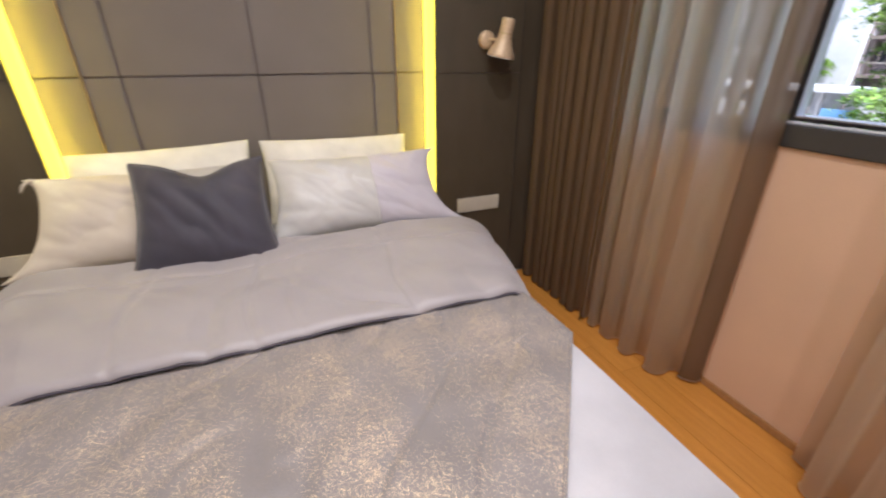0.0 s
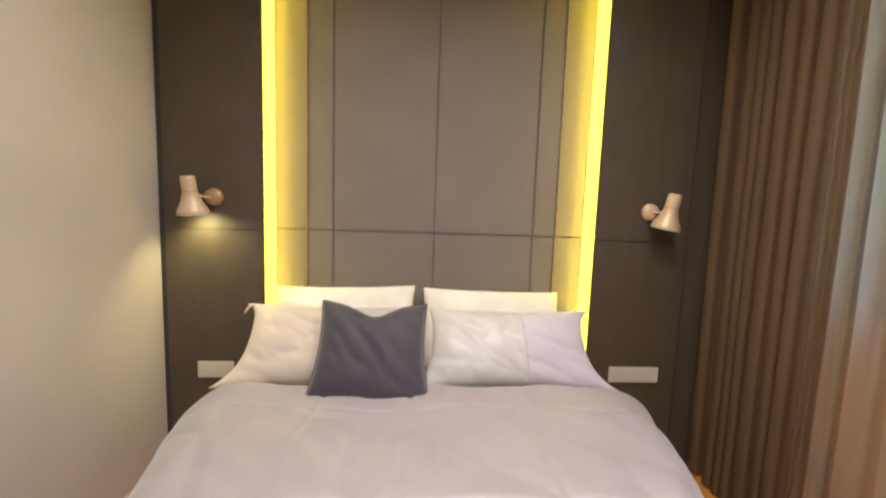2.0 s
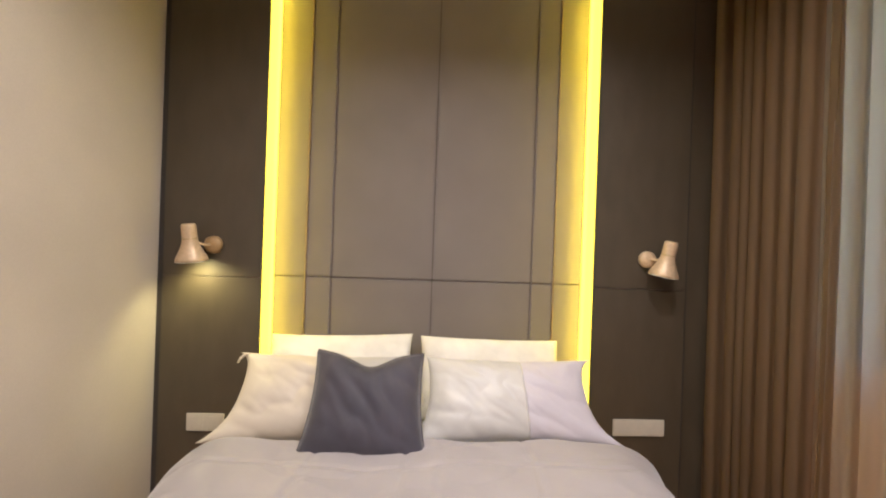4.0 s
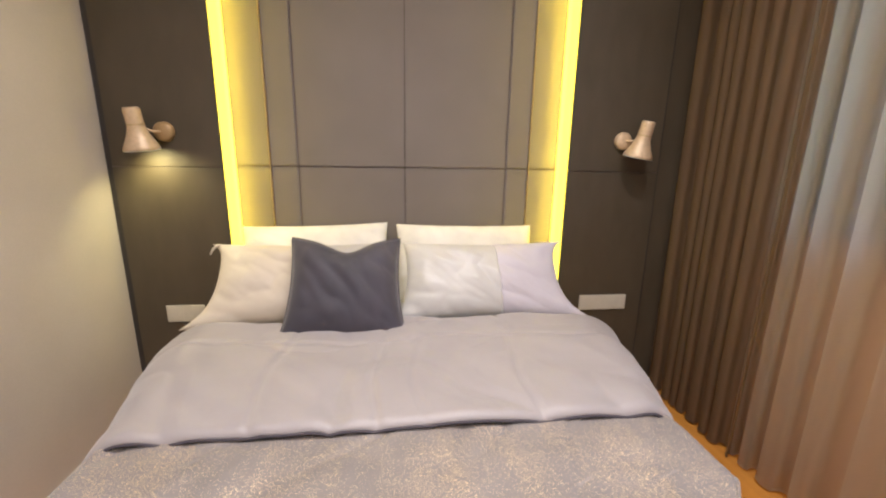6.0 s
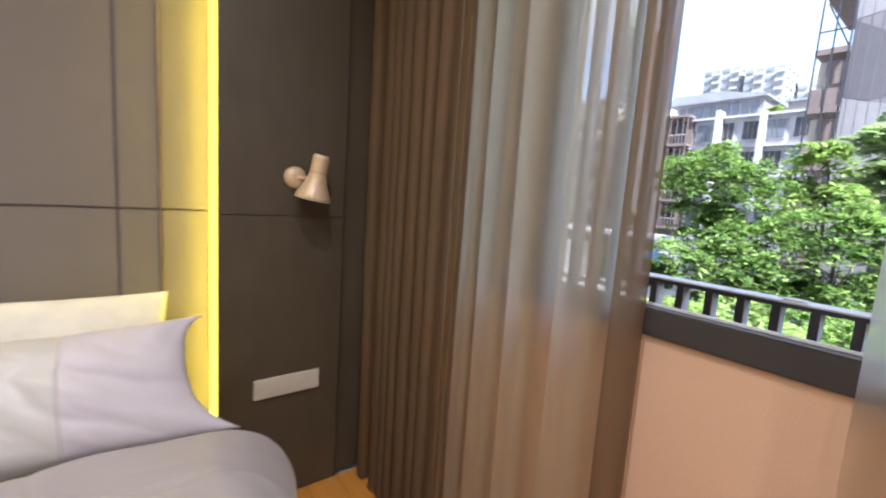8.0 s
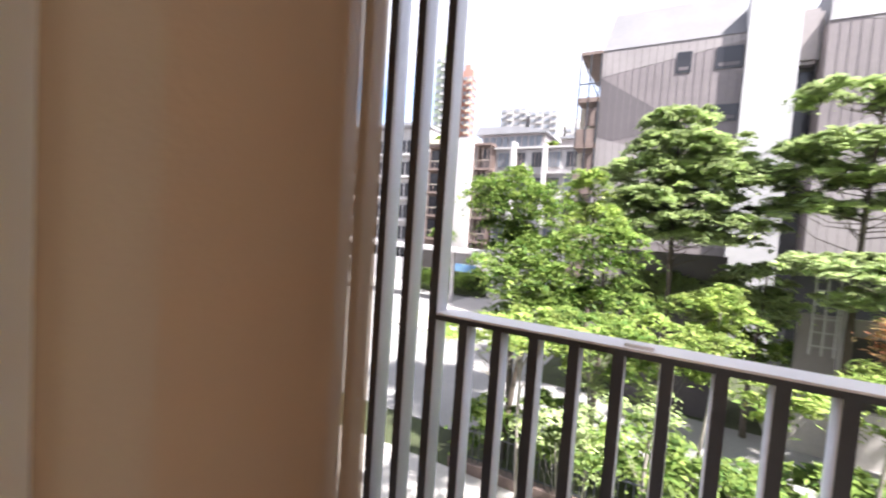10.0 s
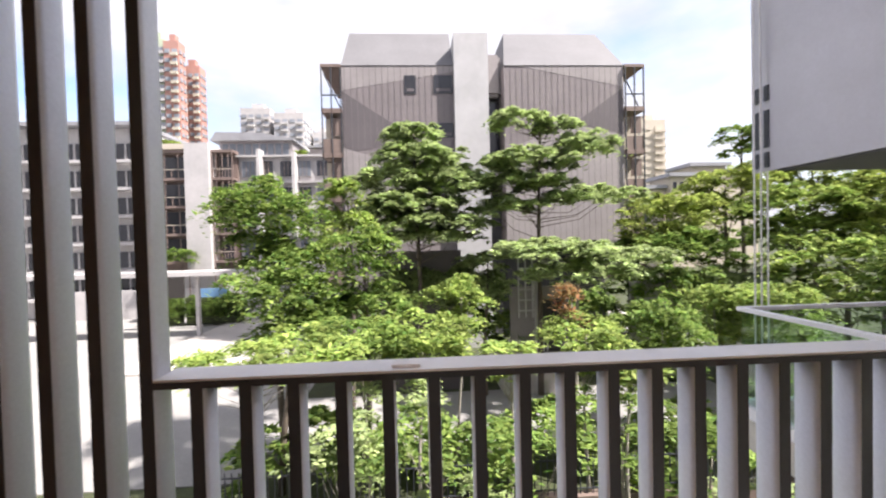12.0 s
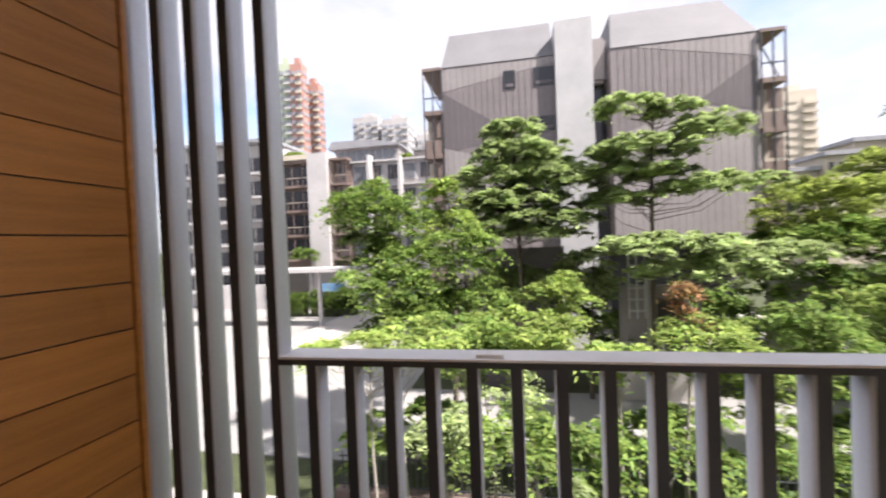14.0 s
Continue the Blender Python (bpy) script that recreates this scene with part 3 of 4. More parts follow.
pillow("pillow", -0.665, 1.765, 0.605, 0.80, 0.39, 0.16, 36, "cream satin pillow with a tan end panel, behind the dark cushion", [("front_panel", CREAM, -1, 0.25), ("end_panel", SATIN, 0.25, 1)], 0.035, 3, wrinkle=0.0075, flare=-0.07, spread=0.06, group="satin front pillows")
pillow("pillow", 0.155, 1.765, 0.605, 0.80, 0.39, 0.16, 36, "pieced satin pillow, pleated ivory-grey with a lilac end panel", [("front_panel", IVORY, -1, 0.17), ("end_panel", LILAC, 0.17, 1)], 0.05, 4, wrinkle=0.0095, flare=0.07, spread=0.06, group="satin front pillows")
pillow("cushion", -0.465, 1.605, 0.606, 0.48, 0.44, 0.15, 33, "square charcoal velvet cushion with a dented top edge", [("cushion_body", VELVET, -1, 1)], 0.045, 5, chop=0.050, turn=2, roll=1.5, wrinkle=0.0065, spread=0.05, piping=PIPING)

tie = part("tie", tube([(-0.355, 0.0, 0.372), (-0.385, -0.01, 0.382), (-0.405, -0.012, 0.362), (-0.415, -0.01, 0.335)], [0.006, 0.007, 0.006, 0.003], 6), CREAM, bpy.data.objects["pillow.002"], "cream fabric tie at the corner", smooth=True)

# ---- balcony ----
XR, RZ, PY = 2.75, 1.007, 1.629
structure(part("balcony_floor", box(1.531, 2.92, -0.95, 2.30, -0.35, -0.10), CONC), "balcony floor slab")
# out of view; stretched and thickened to keep sun off rail and timber
structure(part("balcony_ceiling", box(1.531, 2.74, -2.10, 2.60, 3.3, 3.9), CEIL), "unseen balcony soffit slab, stretched south to shade the rail")
tw = new("timber_wall")
structure(tw, "orange-brown timber board cladding on the balcony side wall")
part("backing", box(1.651, 2.748, 2.205, 2.30, -0.10, 3.3), GROOVE, tw)
part("corner_trim", box(2.722, 2.748, 2.178, 2.2045, -0.0995, 3.299), TIMBER, tw, bevel=0.003)


def flush_fin(y, z0, z1, parent, name="fin"):
    """One blade: a flat front edge with shade in its colour, slightly bulging sides and a rounded back."""
    outline = [(XR + 0.004, y), (XR + 0.030, y - 0.003), (XR + 0.060, y - 0.004), (XR + 0.088, y - 0.001), (XR + 0.105, y + 0.007), (XR + 0.113, y + 0.017),
               (XR + 0.105, y + 0.027), (XR + 0.088, y + 0.035), (XR + 0.060, y + 0.038), (XR + 0.030, y + 0.037), (XR + 0.004, y + 0.034)]
    bm = bmesh.new()
    low, high = [[bm.verts.new((px, py, z)) for px, py in outline] for z in (z0, z1)]
    for i in range(len(outline)):
        q = bm.faces.new((low[i], low[(i + 1) % 11], high[(i + 1) % 11], high[i]))
        q.smooth = i < 10
    bm.faces.new(low[::-1])
    bm.faces.new(high)
    f = part(name, bm, ALU, parent)
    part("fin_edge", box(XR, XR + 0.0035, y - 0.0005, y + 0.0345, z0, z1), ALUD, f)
    return f


screen = thing("fin_screen", 0, 0, 0, "tall grey aluminium fins screening the end of the balcony", "screen")
for k in range(1, 5):
    flush_fin(PY + 0.140 * k, -0.10, 3.3, screen)
rail = thing("balcony_railing", 0, 0, 0, "grey aluminium balcony railing with deep upright fins", "railing")
flush_fin(PY, -0.10, 3.3, rail, "post")
for k in range(1, 17):
    flush_fin(PY - 0.140 * k, -0.06, RZ - 0.024, rail)
# rail bar: light put into the top's colour, shade into the front's
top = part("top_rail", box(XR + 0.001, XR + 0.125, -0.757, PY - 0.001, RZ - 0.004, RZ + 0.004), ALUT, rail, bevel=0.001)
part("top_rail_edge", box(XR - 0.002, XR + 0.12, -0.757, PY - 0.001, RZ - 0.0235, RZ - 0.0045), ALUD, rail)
flush_fin(PY - 0.140 * 17, -0.10, RZ - 0.024, rail, "end_post")
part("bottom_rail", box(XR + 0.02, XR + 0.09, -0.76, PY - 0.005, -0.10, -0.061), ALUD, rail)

bay = new("neighbour_bay")
structure(bay, "pale lavender-grey rendered upper storey of the neighbouring unit")
part("wall", box(1.9, 4.85, -7.0, -2.165, 1.93, 5.5), BAYW, bay)
fr_ = part("end_screen", box(4.852, 5.07, -2.205, -2.170, 1.93, 5.5), BAYW, bay)
for z0, z1 in ((1.96, 2.09), (2.13, 2.45), (2.53, 2.66)):
    for j in range(2):
        part("slot", box(4.885 + 0.10 * j, 4.935 + 0.10 * j, -2.1695, -2.160, z0, z1), ALUD, fr_)
part("soffit", box(1.92, 4.83, -6.98, -2.185, 1.915, 1.9295), DARKSHADE, bay)
rc = thing("rail_bracket", 2.80, 0.89, RZ + 0.0045, "small white bracket on the balcony top rail", "bracket")
part("clip", box(-0.03, 0.03, -0.045, 0.045, 0, 0.010), ALUT, rc, bevel=0.003)
nb = thing("neighbour_balcony", 0, 0, 0, "neighbouring balcony with a green-tinted glass balustrade and slim handrail", "balcony")
part("slab", box(1.66, 4.95, -5.5, -1.80, -0.36, -0.12), BALC, nb)
part("kerb", box(1.66, 4.90, -1.92, -1.82, -0.12, -0.03), ALUT, nb)
part("kerb", box(4.80, 4.90, -5.5, -1.92, -0.12, -0.03), ALUT, nb)
for y0, y1, x0, x1 in ((-1.877, -1.865, 1.7, 3.28), (-1.877, -1.865, 3.30, 4.84), (-3.6, -1.88, 4.838, 4.85), (-5.4, -3.62, 4.838, 4.85)):
    part("glass_pane", box(x0, x1, y0, y1, -0.03, 0.74), GLASSG, nb)
part("glass_clamp", box(4.832, 4.856, -3.618, -3.602, -0.03, 0.741), ALU, nb)
part("handrail", box(1.7, 4.87, -1.900, -1.842, 0.742, 0.775), ALUT, nb, bevel=0.004)
part("handrail", box(4.815, 4.87, -5.5, -1.901, 0.742, 0.775), ALUT, nb, bevel=0.004)
for i, dx in enumerate((0.0, 0.06, 0.12)):
    part("screen_cable", tube([(4.92, -2.06 - dx, -0.12), (4.92, -2.06 - dx, 5.4)], 0.007, 6), ALUT, nb)

# ---- outdoors ----
GZ = -6.0


def foliage(name, a, b, young):
    m = bpy.data.materials.new(name)
    m.use_nodes = True
    n, l = m.node_tree.nodes, m.node_tree.links
    n.remove(n["Principled BSDF"])
    geo, ramp_, nz, mx = n.new("ShaderNodeNewGeometry"), n.new("ShaderNodeValToRGB"), n.new("ShaderNodeTexNoise"), n.new("ShaderNodeMix")
    e = ramp_.color_ramp.elements
    e[0].color, e[1].color = (*a, 1), (*b, 1)
    e.new(0.93).color = (*young, 1)
    l.new(geo.outputs["Random Per Island"], ramp_.inputs[0])
    nz.inputs["Scale"].default_value, nz.inputs["Detail"].default_value = 1.5, 3
    co = n.new("ShaderNodeTexCoord")
    l.new(co.outputs["Object"], nz.inputs["Vector"])
    mx.data_type, mx.blend_type, mx.inputs[0].default_value = "RGBA", "MULTIPLY", 1.0
    mr = n.new("ShaderNodeMapRange")
    mr.inputs[1].default_value, mr.inputs[2].default_value, mr.inputs[3].default_value, mr.inputs[4].default_value = 0.34, 0.66, 0.50, 1.28
    l.new(nz.outputs[0], mr.inputs[0]); l.new(ramp_.outputs[0], mx.inputs[6]); l.new(mr.outputs[0], mx.inputs[7])
    d, t, g = n.new("ShaderNodeBsdfDiffuse"), n.new("ShaderNodeBsdfTranslucent"), n.new("ShaderNodeBsdfGlossy")
    g.inputs["Roughness"].default_value = 0.6
    s1, s2 = n.new("ShaderNodeMixShader"), n.new("ShaderNodeMixShader")
    s1.inputs[0].default_value, s2.inputs[0].default_value = 0.40, 0.02
    l.new(mx.outputs[2], d.inputs[0]); l.new(mx.outputs[2], t.inputs[0])
    l.new(d.outputs[0], s1.inputs[1]); l.new(t.outputs[0], s1.inputs[2])
    l.new(s1.outputs[0], s2.inputs[1]); l.new(g.outputs[0], s2.inputs[2])
    l.new(s2.outputs[0], n["Material Output"].inputs[0])
    return m


LEAF_MID = foliage("leaf_mid_green", (0.095, 0.185, 0.040), (0.155, 0.270, 0.060), (0.29, 0.38, 0.090))
LEAF_DEEP = foliage("leaf_deep_green", (0.290, 0.375, 0.180), (0.420, 0.515, 0.240), (0.52, 0.62, 0.26))
LEAF_LIME = foliage("leaf_lime_green", (0.175, 0.285, 0.068), (0.270, 0.395, 0.100), (0.42, 0.50, 0.13))
LEAF_OLIVE = foliage("leaf_olive_green", (0.225, 0.310, 0.072), (0.330, 0.420, 0.105), (0.46, 0.52, 0.135))
LEAF_RED = foliage("leaf_reddish", (0.34, 0.13, 0.07), (0.40, 0.19, 0.10), (0.34, 0.28, 0.12))
BARK = material("grey_bark", (0.13, 0.105, 0.085), scale=6, rough=0.9, bump=0.6, bump_scale=25, fine=0.25)
BARKP = material("pale_bark", (0.34, 0.31, 0.27), scale=6, rough=0.9, bump=0.5, bump_scale=25, fine=0.2)
PAVE = material("pale_paving", (0.50, 0.47, 0.44), scale=0.4, rough=0.85, bump_scale=6, fine=0.07)
ROAD = material("asphalt", (0.30, 0.29, 0.28), scale=0.4, rough=0.9, bump_scale=12, fine=0.10)
SOIL = material("planted_ground", (0.060, 0.075, 0.030), (0.035, 0.040, 0.018), scale=0.8, rough=1.0, bump_scale=8, fine=0.3)
CLAD = material("grey_ribbed_cladding", (0.225, 0.195, 0.200), scale=0.5, rough=0.7, bump_scale=4, fine=0.04)
CLADL = material("light_grey_cladding", (0.315, 0.285, 0.285), scale=0.5, rough=0.7, bump_scale=4, fine=0.04)
CLADD = material("dark_grey_cladding", (0.130, 0.113, 0.120), scale=0.5, rough=0.7, bump_scale=4, fine=0.04)
CLADR = material("cladding_rib_grey", (0.185, 0.160, 0.166), scale=0.5, rough=0.7, bump_scale=4, fine=0.04)
CORE = material("pale_concrete_core", (0.49, 0.48, 0.49), scale=0.5, rough=0.8, bump_scale=3, fine=0.04)
WHITE = material("white_render", (0.50, 0.48, 0.48), scale=0.4, rough=0.8, bump_scale=3, fine=0.05)
TAUPE = material("taupe_screen", (0.21, 0.155, 0.135), scale=1, rough=0.7, bump_scale=6, fine=0.1)
DKGLASS = material("dark_window_glass", (0.035, 0.035, 0.042), scale=1, rough=0.15, fine=0.1)
BLUEGLASS = material("grey_blue_window_glass", (0.16, 0.18, 0.21), scale=1, rough=0.15, fine=0.1)
# distance haze is mixed into this glass and the terracotta after it
HAZEGLASS = material("far_glass_with_haze", (0.30, 0.32, 0.36), scale=1, rough=0.3, fine=0.1)
REDW = material("terracotta_tower_render", (0.46, 0.25, 0.21), scale=0.1, rough=0.8, bump_scale=1, fine=0.05)
MINT = material("pale_green_tower_render", (0.50, 0.56, 0.42), scale=0.1, rough=0.8, bump_scale=1, fine=0.04)
SAND = material("sand_tower_render", (0.56, 0.50, 0.41), scale=0.1, rough=0.8, bump_scale=1, fine=0.04)
ROOFC = material("folded_roof_cladding", (0.150, 0.147, 0.155), scale=0.5, rough=0.7, bump_scale=4, fine=0.04)
ROOFM = material("metal_roof", (0.30, 0.30, 0.32), scale=1, rough=0.5, bump_scale=5, fine=0.06)
BLUE = material("blue_panel", (0.15, 0.30, 0.52), scale=3, rough=0.5)

structure(part("ground", box(3.2, 4000, -3000, 3000, GZ - 1, GZ), SOIL), "planted ground between the buildings")
structure(part("podium", box(1.66, 3.19, -12, 12, GZ - 1, -0.36), CONC), "storeys of the building under the balcony")
structure(part("building_end", box(-60, -1.81, -60, 60, GZ - 1, 12), CONC))
structure(part("road", box(14.5, 60, 6.5, 60, GZ + 0.001, GZ + 0.03), ROAD), "sunlit grey driveway")
structure(part("pavement", box(6.0, 12.19, 2.2, 26, GZ + 0.001, GZ + 0.14), PAVE), "pale paved footpath with a kerb")
structure(part("garden_path", box(16.3, 21.3, -13.5, 6.49, GZ + 0.001, GZ + 0.06), ROAD), "pale paved path crossing the garden under the trees")
structure(part("pavement_far", box(26, 46, 12.0, 19.0, GZ + 0.031, GZ + 0.16), PAVE), "pale paved forecourt")
structure(part("pavement_east", box(26, 42, -24, -14.5, GZ + 0.001, GZ + 0.1), PAVE), "pale paved court")
structure(part("planter_wall", box(12.2, 12.5, -14, 6.2, GZ, GZ + 0.45), TAUPE), "low brown planter kerb")


def leaves(name, clumps, size, per, mat, parent, seed, flat=0.5):
    """clumps: (x, y, z, rx, ry, rz). Sub-clumps on each of them, and leaves in each sub-clump; one diamond a leaf."""
    r = np.random.RandomState(seed)
    out = []
    for cx, cy, cz, rx, ry, rz in clumps:
        k = max(int(per * 0.70 * (rx * ry + rx * rz + ry * rz) / 9.0), 6)
        d = r.normal(size=(k, 3))
        d /= np.linalg.norm(d, axis=1)[:, None]
        d[:, 2] = np.where(d[:, 2] < -0.35, -d[:, 2], d[:, 2])
        rad = r.uniform(0.40, 1.18, (k, 1)) ** 0.6
        c = d * rad * (rx, ry, rz) + (cx, cy, cz)
        m = 66
        spread = np.array([0.235, 0.235, 0.055]) * min(1.0, 0.45 + 0.35 * rz) * r.uniform(0.75, 1.35, (k * 1, 1)).repeat(m, 0)
        p = np.repeat(c, m, 0) + r.normal(size=(k * m, 3)) * spread
        p[:, 2] -= 0.22 * ((p[:, :2] - np.repeat(c, m, 0)[:, :2]) ** 2).sum(1) / 0.2
        out.append(p)
    p = np.concatenate(out)
    n = len(p)
    a = r.uniform(0, 2 * np.pi, n)
    tilt = r.normal(0, 0.62 * flat, (n, 2))
    u = np.stack([np.cos(a), np.sin(a), tilt[:, 0]], 1)
    v = np.stack([-np.sin(a), np.cos(a), tilt[:, 1]], 1)
    s = (size * r.uniform(0.6, 1.35, n))[:, None]
    quad = np.stack([p - u * s, p + v * s * 0.42 - u * s * 0.1, p + u * s - np.array([0, 0, 0.25]) * s, p - v * s * 0.42 - u * s * 0.1], 1).reshape(-1, 3)
    me = bpy.data.meshes.new(name)
    me.vertices.add(4 * n); me.loops.add(4 * n); me.polygons.add(n)
    me.vertices.foreach_set("co", quad.astype(np.float32).ravel())
    me.loops.foreach_set("vertex_index", np.arange(4 * n, dtype=np.int32))
    me.polygons.foreach_set("loop_start", np.arange(0, 4 * n, 4, dtype=np.int32))
    me.update(calc_edges=True)
    me.materials.append(mat)
    ob = new(name, me)
    ob.parent = parent
    return ob


def tree(base, clumps, leaf, size, per, label, bark=BARK, radius=0.12, seed=0, lean=0.0, flat=0.5, group="trees in the garden"):
    t = thing("tree", 0, 0, 0, label, "tree", group)
    rng_ = random.Random(seed)
    bx, by = base
    top = max(c[2] for c in clumps)
    low = min(c[2] for c in clumps)
    cx = sum(c[0] for c in clumps) / len(clumps)
    cy = sum(c[1] for c in clumps) / len(clumps)
    trunk = []
    for i in range(9):
        f = i / 8
        trunk.append((bx + (cx - bx) * f * 0.9 + 0.10 * math.sin(3 * f + seed), by + (cy - by) * f * 0.9 + 0.10 * math.cos(4 * f + seed), GZ + (top - GZ) * f))
    part("trunk", tube(trunk, [radius * (1 - 0.75 * i / 8) for i in range(9)], 8), bark, t, smooth=True)
    bm = bmesh.new()
    for c in clumps:
        z0 = max(GZ + 0.8, c[2] - 0.5 * c[5] - 0.9)
        f = min(max((z0 - GZ) / (top - GZ), 0), 1) * 8
        for k in range(7):
            a = 2 * math.pi * k / 7 + rng_.random()
            g = min(max(f + rng_.uniform(-0.25, 0.75), 0), 7.99)
            s = Vector(trunk[int(g)]).lerp(Vector(trunk[int(g) + 1]), g - int(g))
            e = Vector((c[0] + c[3] * 0.6 * math.cos(a), c[1] + c[4] * 0.6 * math.sin(a), c[2] + c[5] * rng_.uniform(0.0, 0.6)))
            m = s.lerp(e, 0.5) + Vector((0, 0, -0.12 * (e - s).length))
            r0 = radius * 0.16
            tube([s, m, e], [r0, r0 * 0.6, r0 * 0.15], 5, bm)
    part("branchwork", bm, bark, t, smooth=True)
    leaves("crown", clumps, size, per, leaf, t, seed, flat)
    return t


def ell(*rows):
    """Clumps from (x, y, z, across, up) with the depth like the width."""
    return [(x, y, z, w, w, h) for x, y, z, w, h in rows]


tree((16.0, 5.6), ell((15.8, 5.9, 2.3, 1.65, 1.35), (16.0, 6.3, 1.0, 0.9, 1.1), (15.5, 4.9, 0.6, 1.5, 1.1)), LEAF_MID, 0.105, 150, "bushy mid-green garden tree with dense rounded foliage", seed=11, radius=0.14)
tree((13.9, 5.0), ell((13.6, 4.9, -0.1, 1.6, 0.95), (13.2, 4.1, -0.9, 1.2, 0.9)), LEAF_MID, 0.095, 150, "bushy garden tree with bright green new shoots", seed=12)
tree((17.6, 3.5), ell((17.5, 3.7, 3.0, 0.85, 0.95), (17.5, 3.4, 1.6, 1.2, 1.1)), LEAF_LIME, 0.11, 130, "slim garden tree with light green foliage", seed=13)
tree((14.6, 2.7), ell((14.5, 2.7, 0.9, 1.15, 1.1), (14.7, 2.3, -0.7, 1.3, 1.0)), LEAF_MID, 0.10, 140, "bushy mid-green garden tree before the building", seed=14)
tree((21.5, 0.9), ell((21.5, 1.0, 6.5, 1.5, 0.45), (21.5, 0.6, 5.3, 2.1, 0.8), (21.3, 1.9, 4.2, 2.0, 0.8), (21.6, -0.6, 4.2, 2.0, 0.8), (21.0, 1.0, 3.1, 2.3, 0.7), (21.5, 0.4, 2.2, 3.0, 0.5), (21.3, 2.3, 2.9, 1.6, 0.5), (21.2, 0.3, 1.6, 2.2, 0.4)),
     LEAF_DEEP, 0.15, 170, "tall dark green tree with foliage in flat layers", seed=15, radius=0.16, flat=0.35)
tree((20.5, -4.6), ell((20.5, -3.9, 6.9, 1.4, 0.45), (20.5, -5.9, 6.5, 1.0, 0.5), (20.5, -4.2, 4.9, 2.2, 0.55), (20.5, -3.0, 3.9, 1.8, 0.6), (20.5, -7.0, 5.5, 1.4, 0.8), (20.5, -7.2, 3.3, 2.3, 0.45), (20.5, -3.4, 2.8, 1.7, 0.55), (20.3, -5.4, 3.9, 1.4, 0.4)),
     LEAF_DEEP, 0.15, 150, "tall slender tree with airy flat layers of foliage", seed=16, radius=0.15, flat=0.35)
tree((20.8, -2.2), ell((20.8, -2.1, 0.3, 1.1, 0.5), (20.8, -2.5, -0.9, 1.2, 0.9)), LEAF_DEEP, 0.13, 150, "low grey-green garden tree beside the dark wall", seed=18)
tree((18.6, -5.6), ell((18.4, -4.6, 0.9, 2.6, 0.5), (18.6, -7.6, 0.5, 2.2, 0.5), (19, -6.0, -0.1, 2.6, 0.5)), LEAF_DEEP, 0.14, 130, "broad low tree with grey-green layered foliage", BARKP, seed=17, flat=0.35)
for i, (bx, by, cz, w, h, leaf) in enumerate([
        (25.5, -14.1, 2.6, 2.6, 1.5, LEAF_OLIVE), (23.5, -13.0, 0.2, 3.2, 1.5, LEAF_MID), (31.5, -23.7, 8.7, 1.5, 1.2, LEAF_MID),
        (27.5, -19.5, 4.3, 2.8, 1.7, LEAF_OLIVE), (21.5, -18.7, 2.6, 3.0, 1.3, LEAF_LIME), (19.5, -21.0, 2.9, 2.6, 1.3, LEAF_OLIVE),
        (17.5, -16.8, -0.1, 3.0, 1.3, LEAF_LIME), (29.0, -27.0, 5.5, 3.2, 1.8, LEAF_OLIVE), (24.0, -27.5, 3.5, 3.4, 2.0, LEAF_MID), (22.0, -14.8, -2.0, 3.0, 1.6, LEAF_DEEP),
        (35.0, -20.5, 3.0, 3.0, 1.6, LEAF_MID)]):
    tree((bx, by), [(bx, by, cz, w, w, h), (bx - 0.6, by + 0.35 * w, cz - 1.0 * h, w * 0.75, w * 0.75, h * 0.75)], leaf, 0.17, 62,
         ("broad spreading rain tree with sunlit olive-green crown" if leaf is LEAF_OLIVE else "broad spreading garden tree with fresh green crown"), seed=20 + i, radius=0.2, flat=0.4)
for i, (bx, by, cz, w, h, leaf) in enumerate([
        (15.5, -9.5, -1.2, 1.1, 0.8, LEAF_LIME), (14.5, -10.8, -1.1, 1.4, 0.85, LEAF_LIME), (13.5, -15.0, 0.0, 1.5, 1.5, LEAF_MID),
        (12.5, 0.9, -1.0, 1.3, 0.6, LEAF_LIME), (14.5, -0.3, -0.4, 0.95, 0.7, LEAF_LIME), (10.5, -1.0, -1.1, 0.7, 0.3, LEAF_LIME),
        (11.5, 2.3, -0.9, 1.25, 0.55, LEAF_MID), (10.5, 3.6, -0.8, 0.85, 0.5, LEAF_LIME), (12.5, -3.6, -1.3, 1.1, 0.6, LEAF_LIME),
        (11.5, -4.3, -1.7, 0.9, 0.4, LEAF_LIME), (13.5, -3.5, -0.4, 0.30, 0.62, LEAF_RED), (14.5, -6.9, -1.6, 1.4, 1.0, LEAF_MID)]):
    tree((bx, by), [(bx, by, cz, w, w, h), (bx + 0.1, by - 0.2, cz - 1.1 * h, w * 0.8, w * 0.8, h * 0.8)], leaf, 0.085, 150,
         {LEAF_LIME: "young garden tree with bright lime-green leaves", LEAF_MID: "young garden tree with mid-green leaves", LEAF_RED: "small shrub tree with reddish new leaves"}[leaf], BARKP, 0.06, 40 + i, flat=0.45, group="young garden trees")
tree((8.6, 3.4), ell((8.5, 3.6, -0.45, 1.0, 0.14), (8.4, 4.5, -0.52, 0.7, 0.10), (9.2, 2.6, -0.6, 0.7, 0.2)), LEAF_LIME, 0.062, 300, "young tree with a flat lime-green branch spreading over the path", BARKP, 0.05, 60, flat=0.3, group="young garden trees")
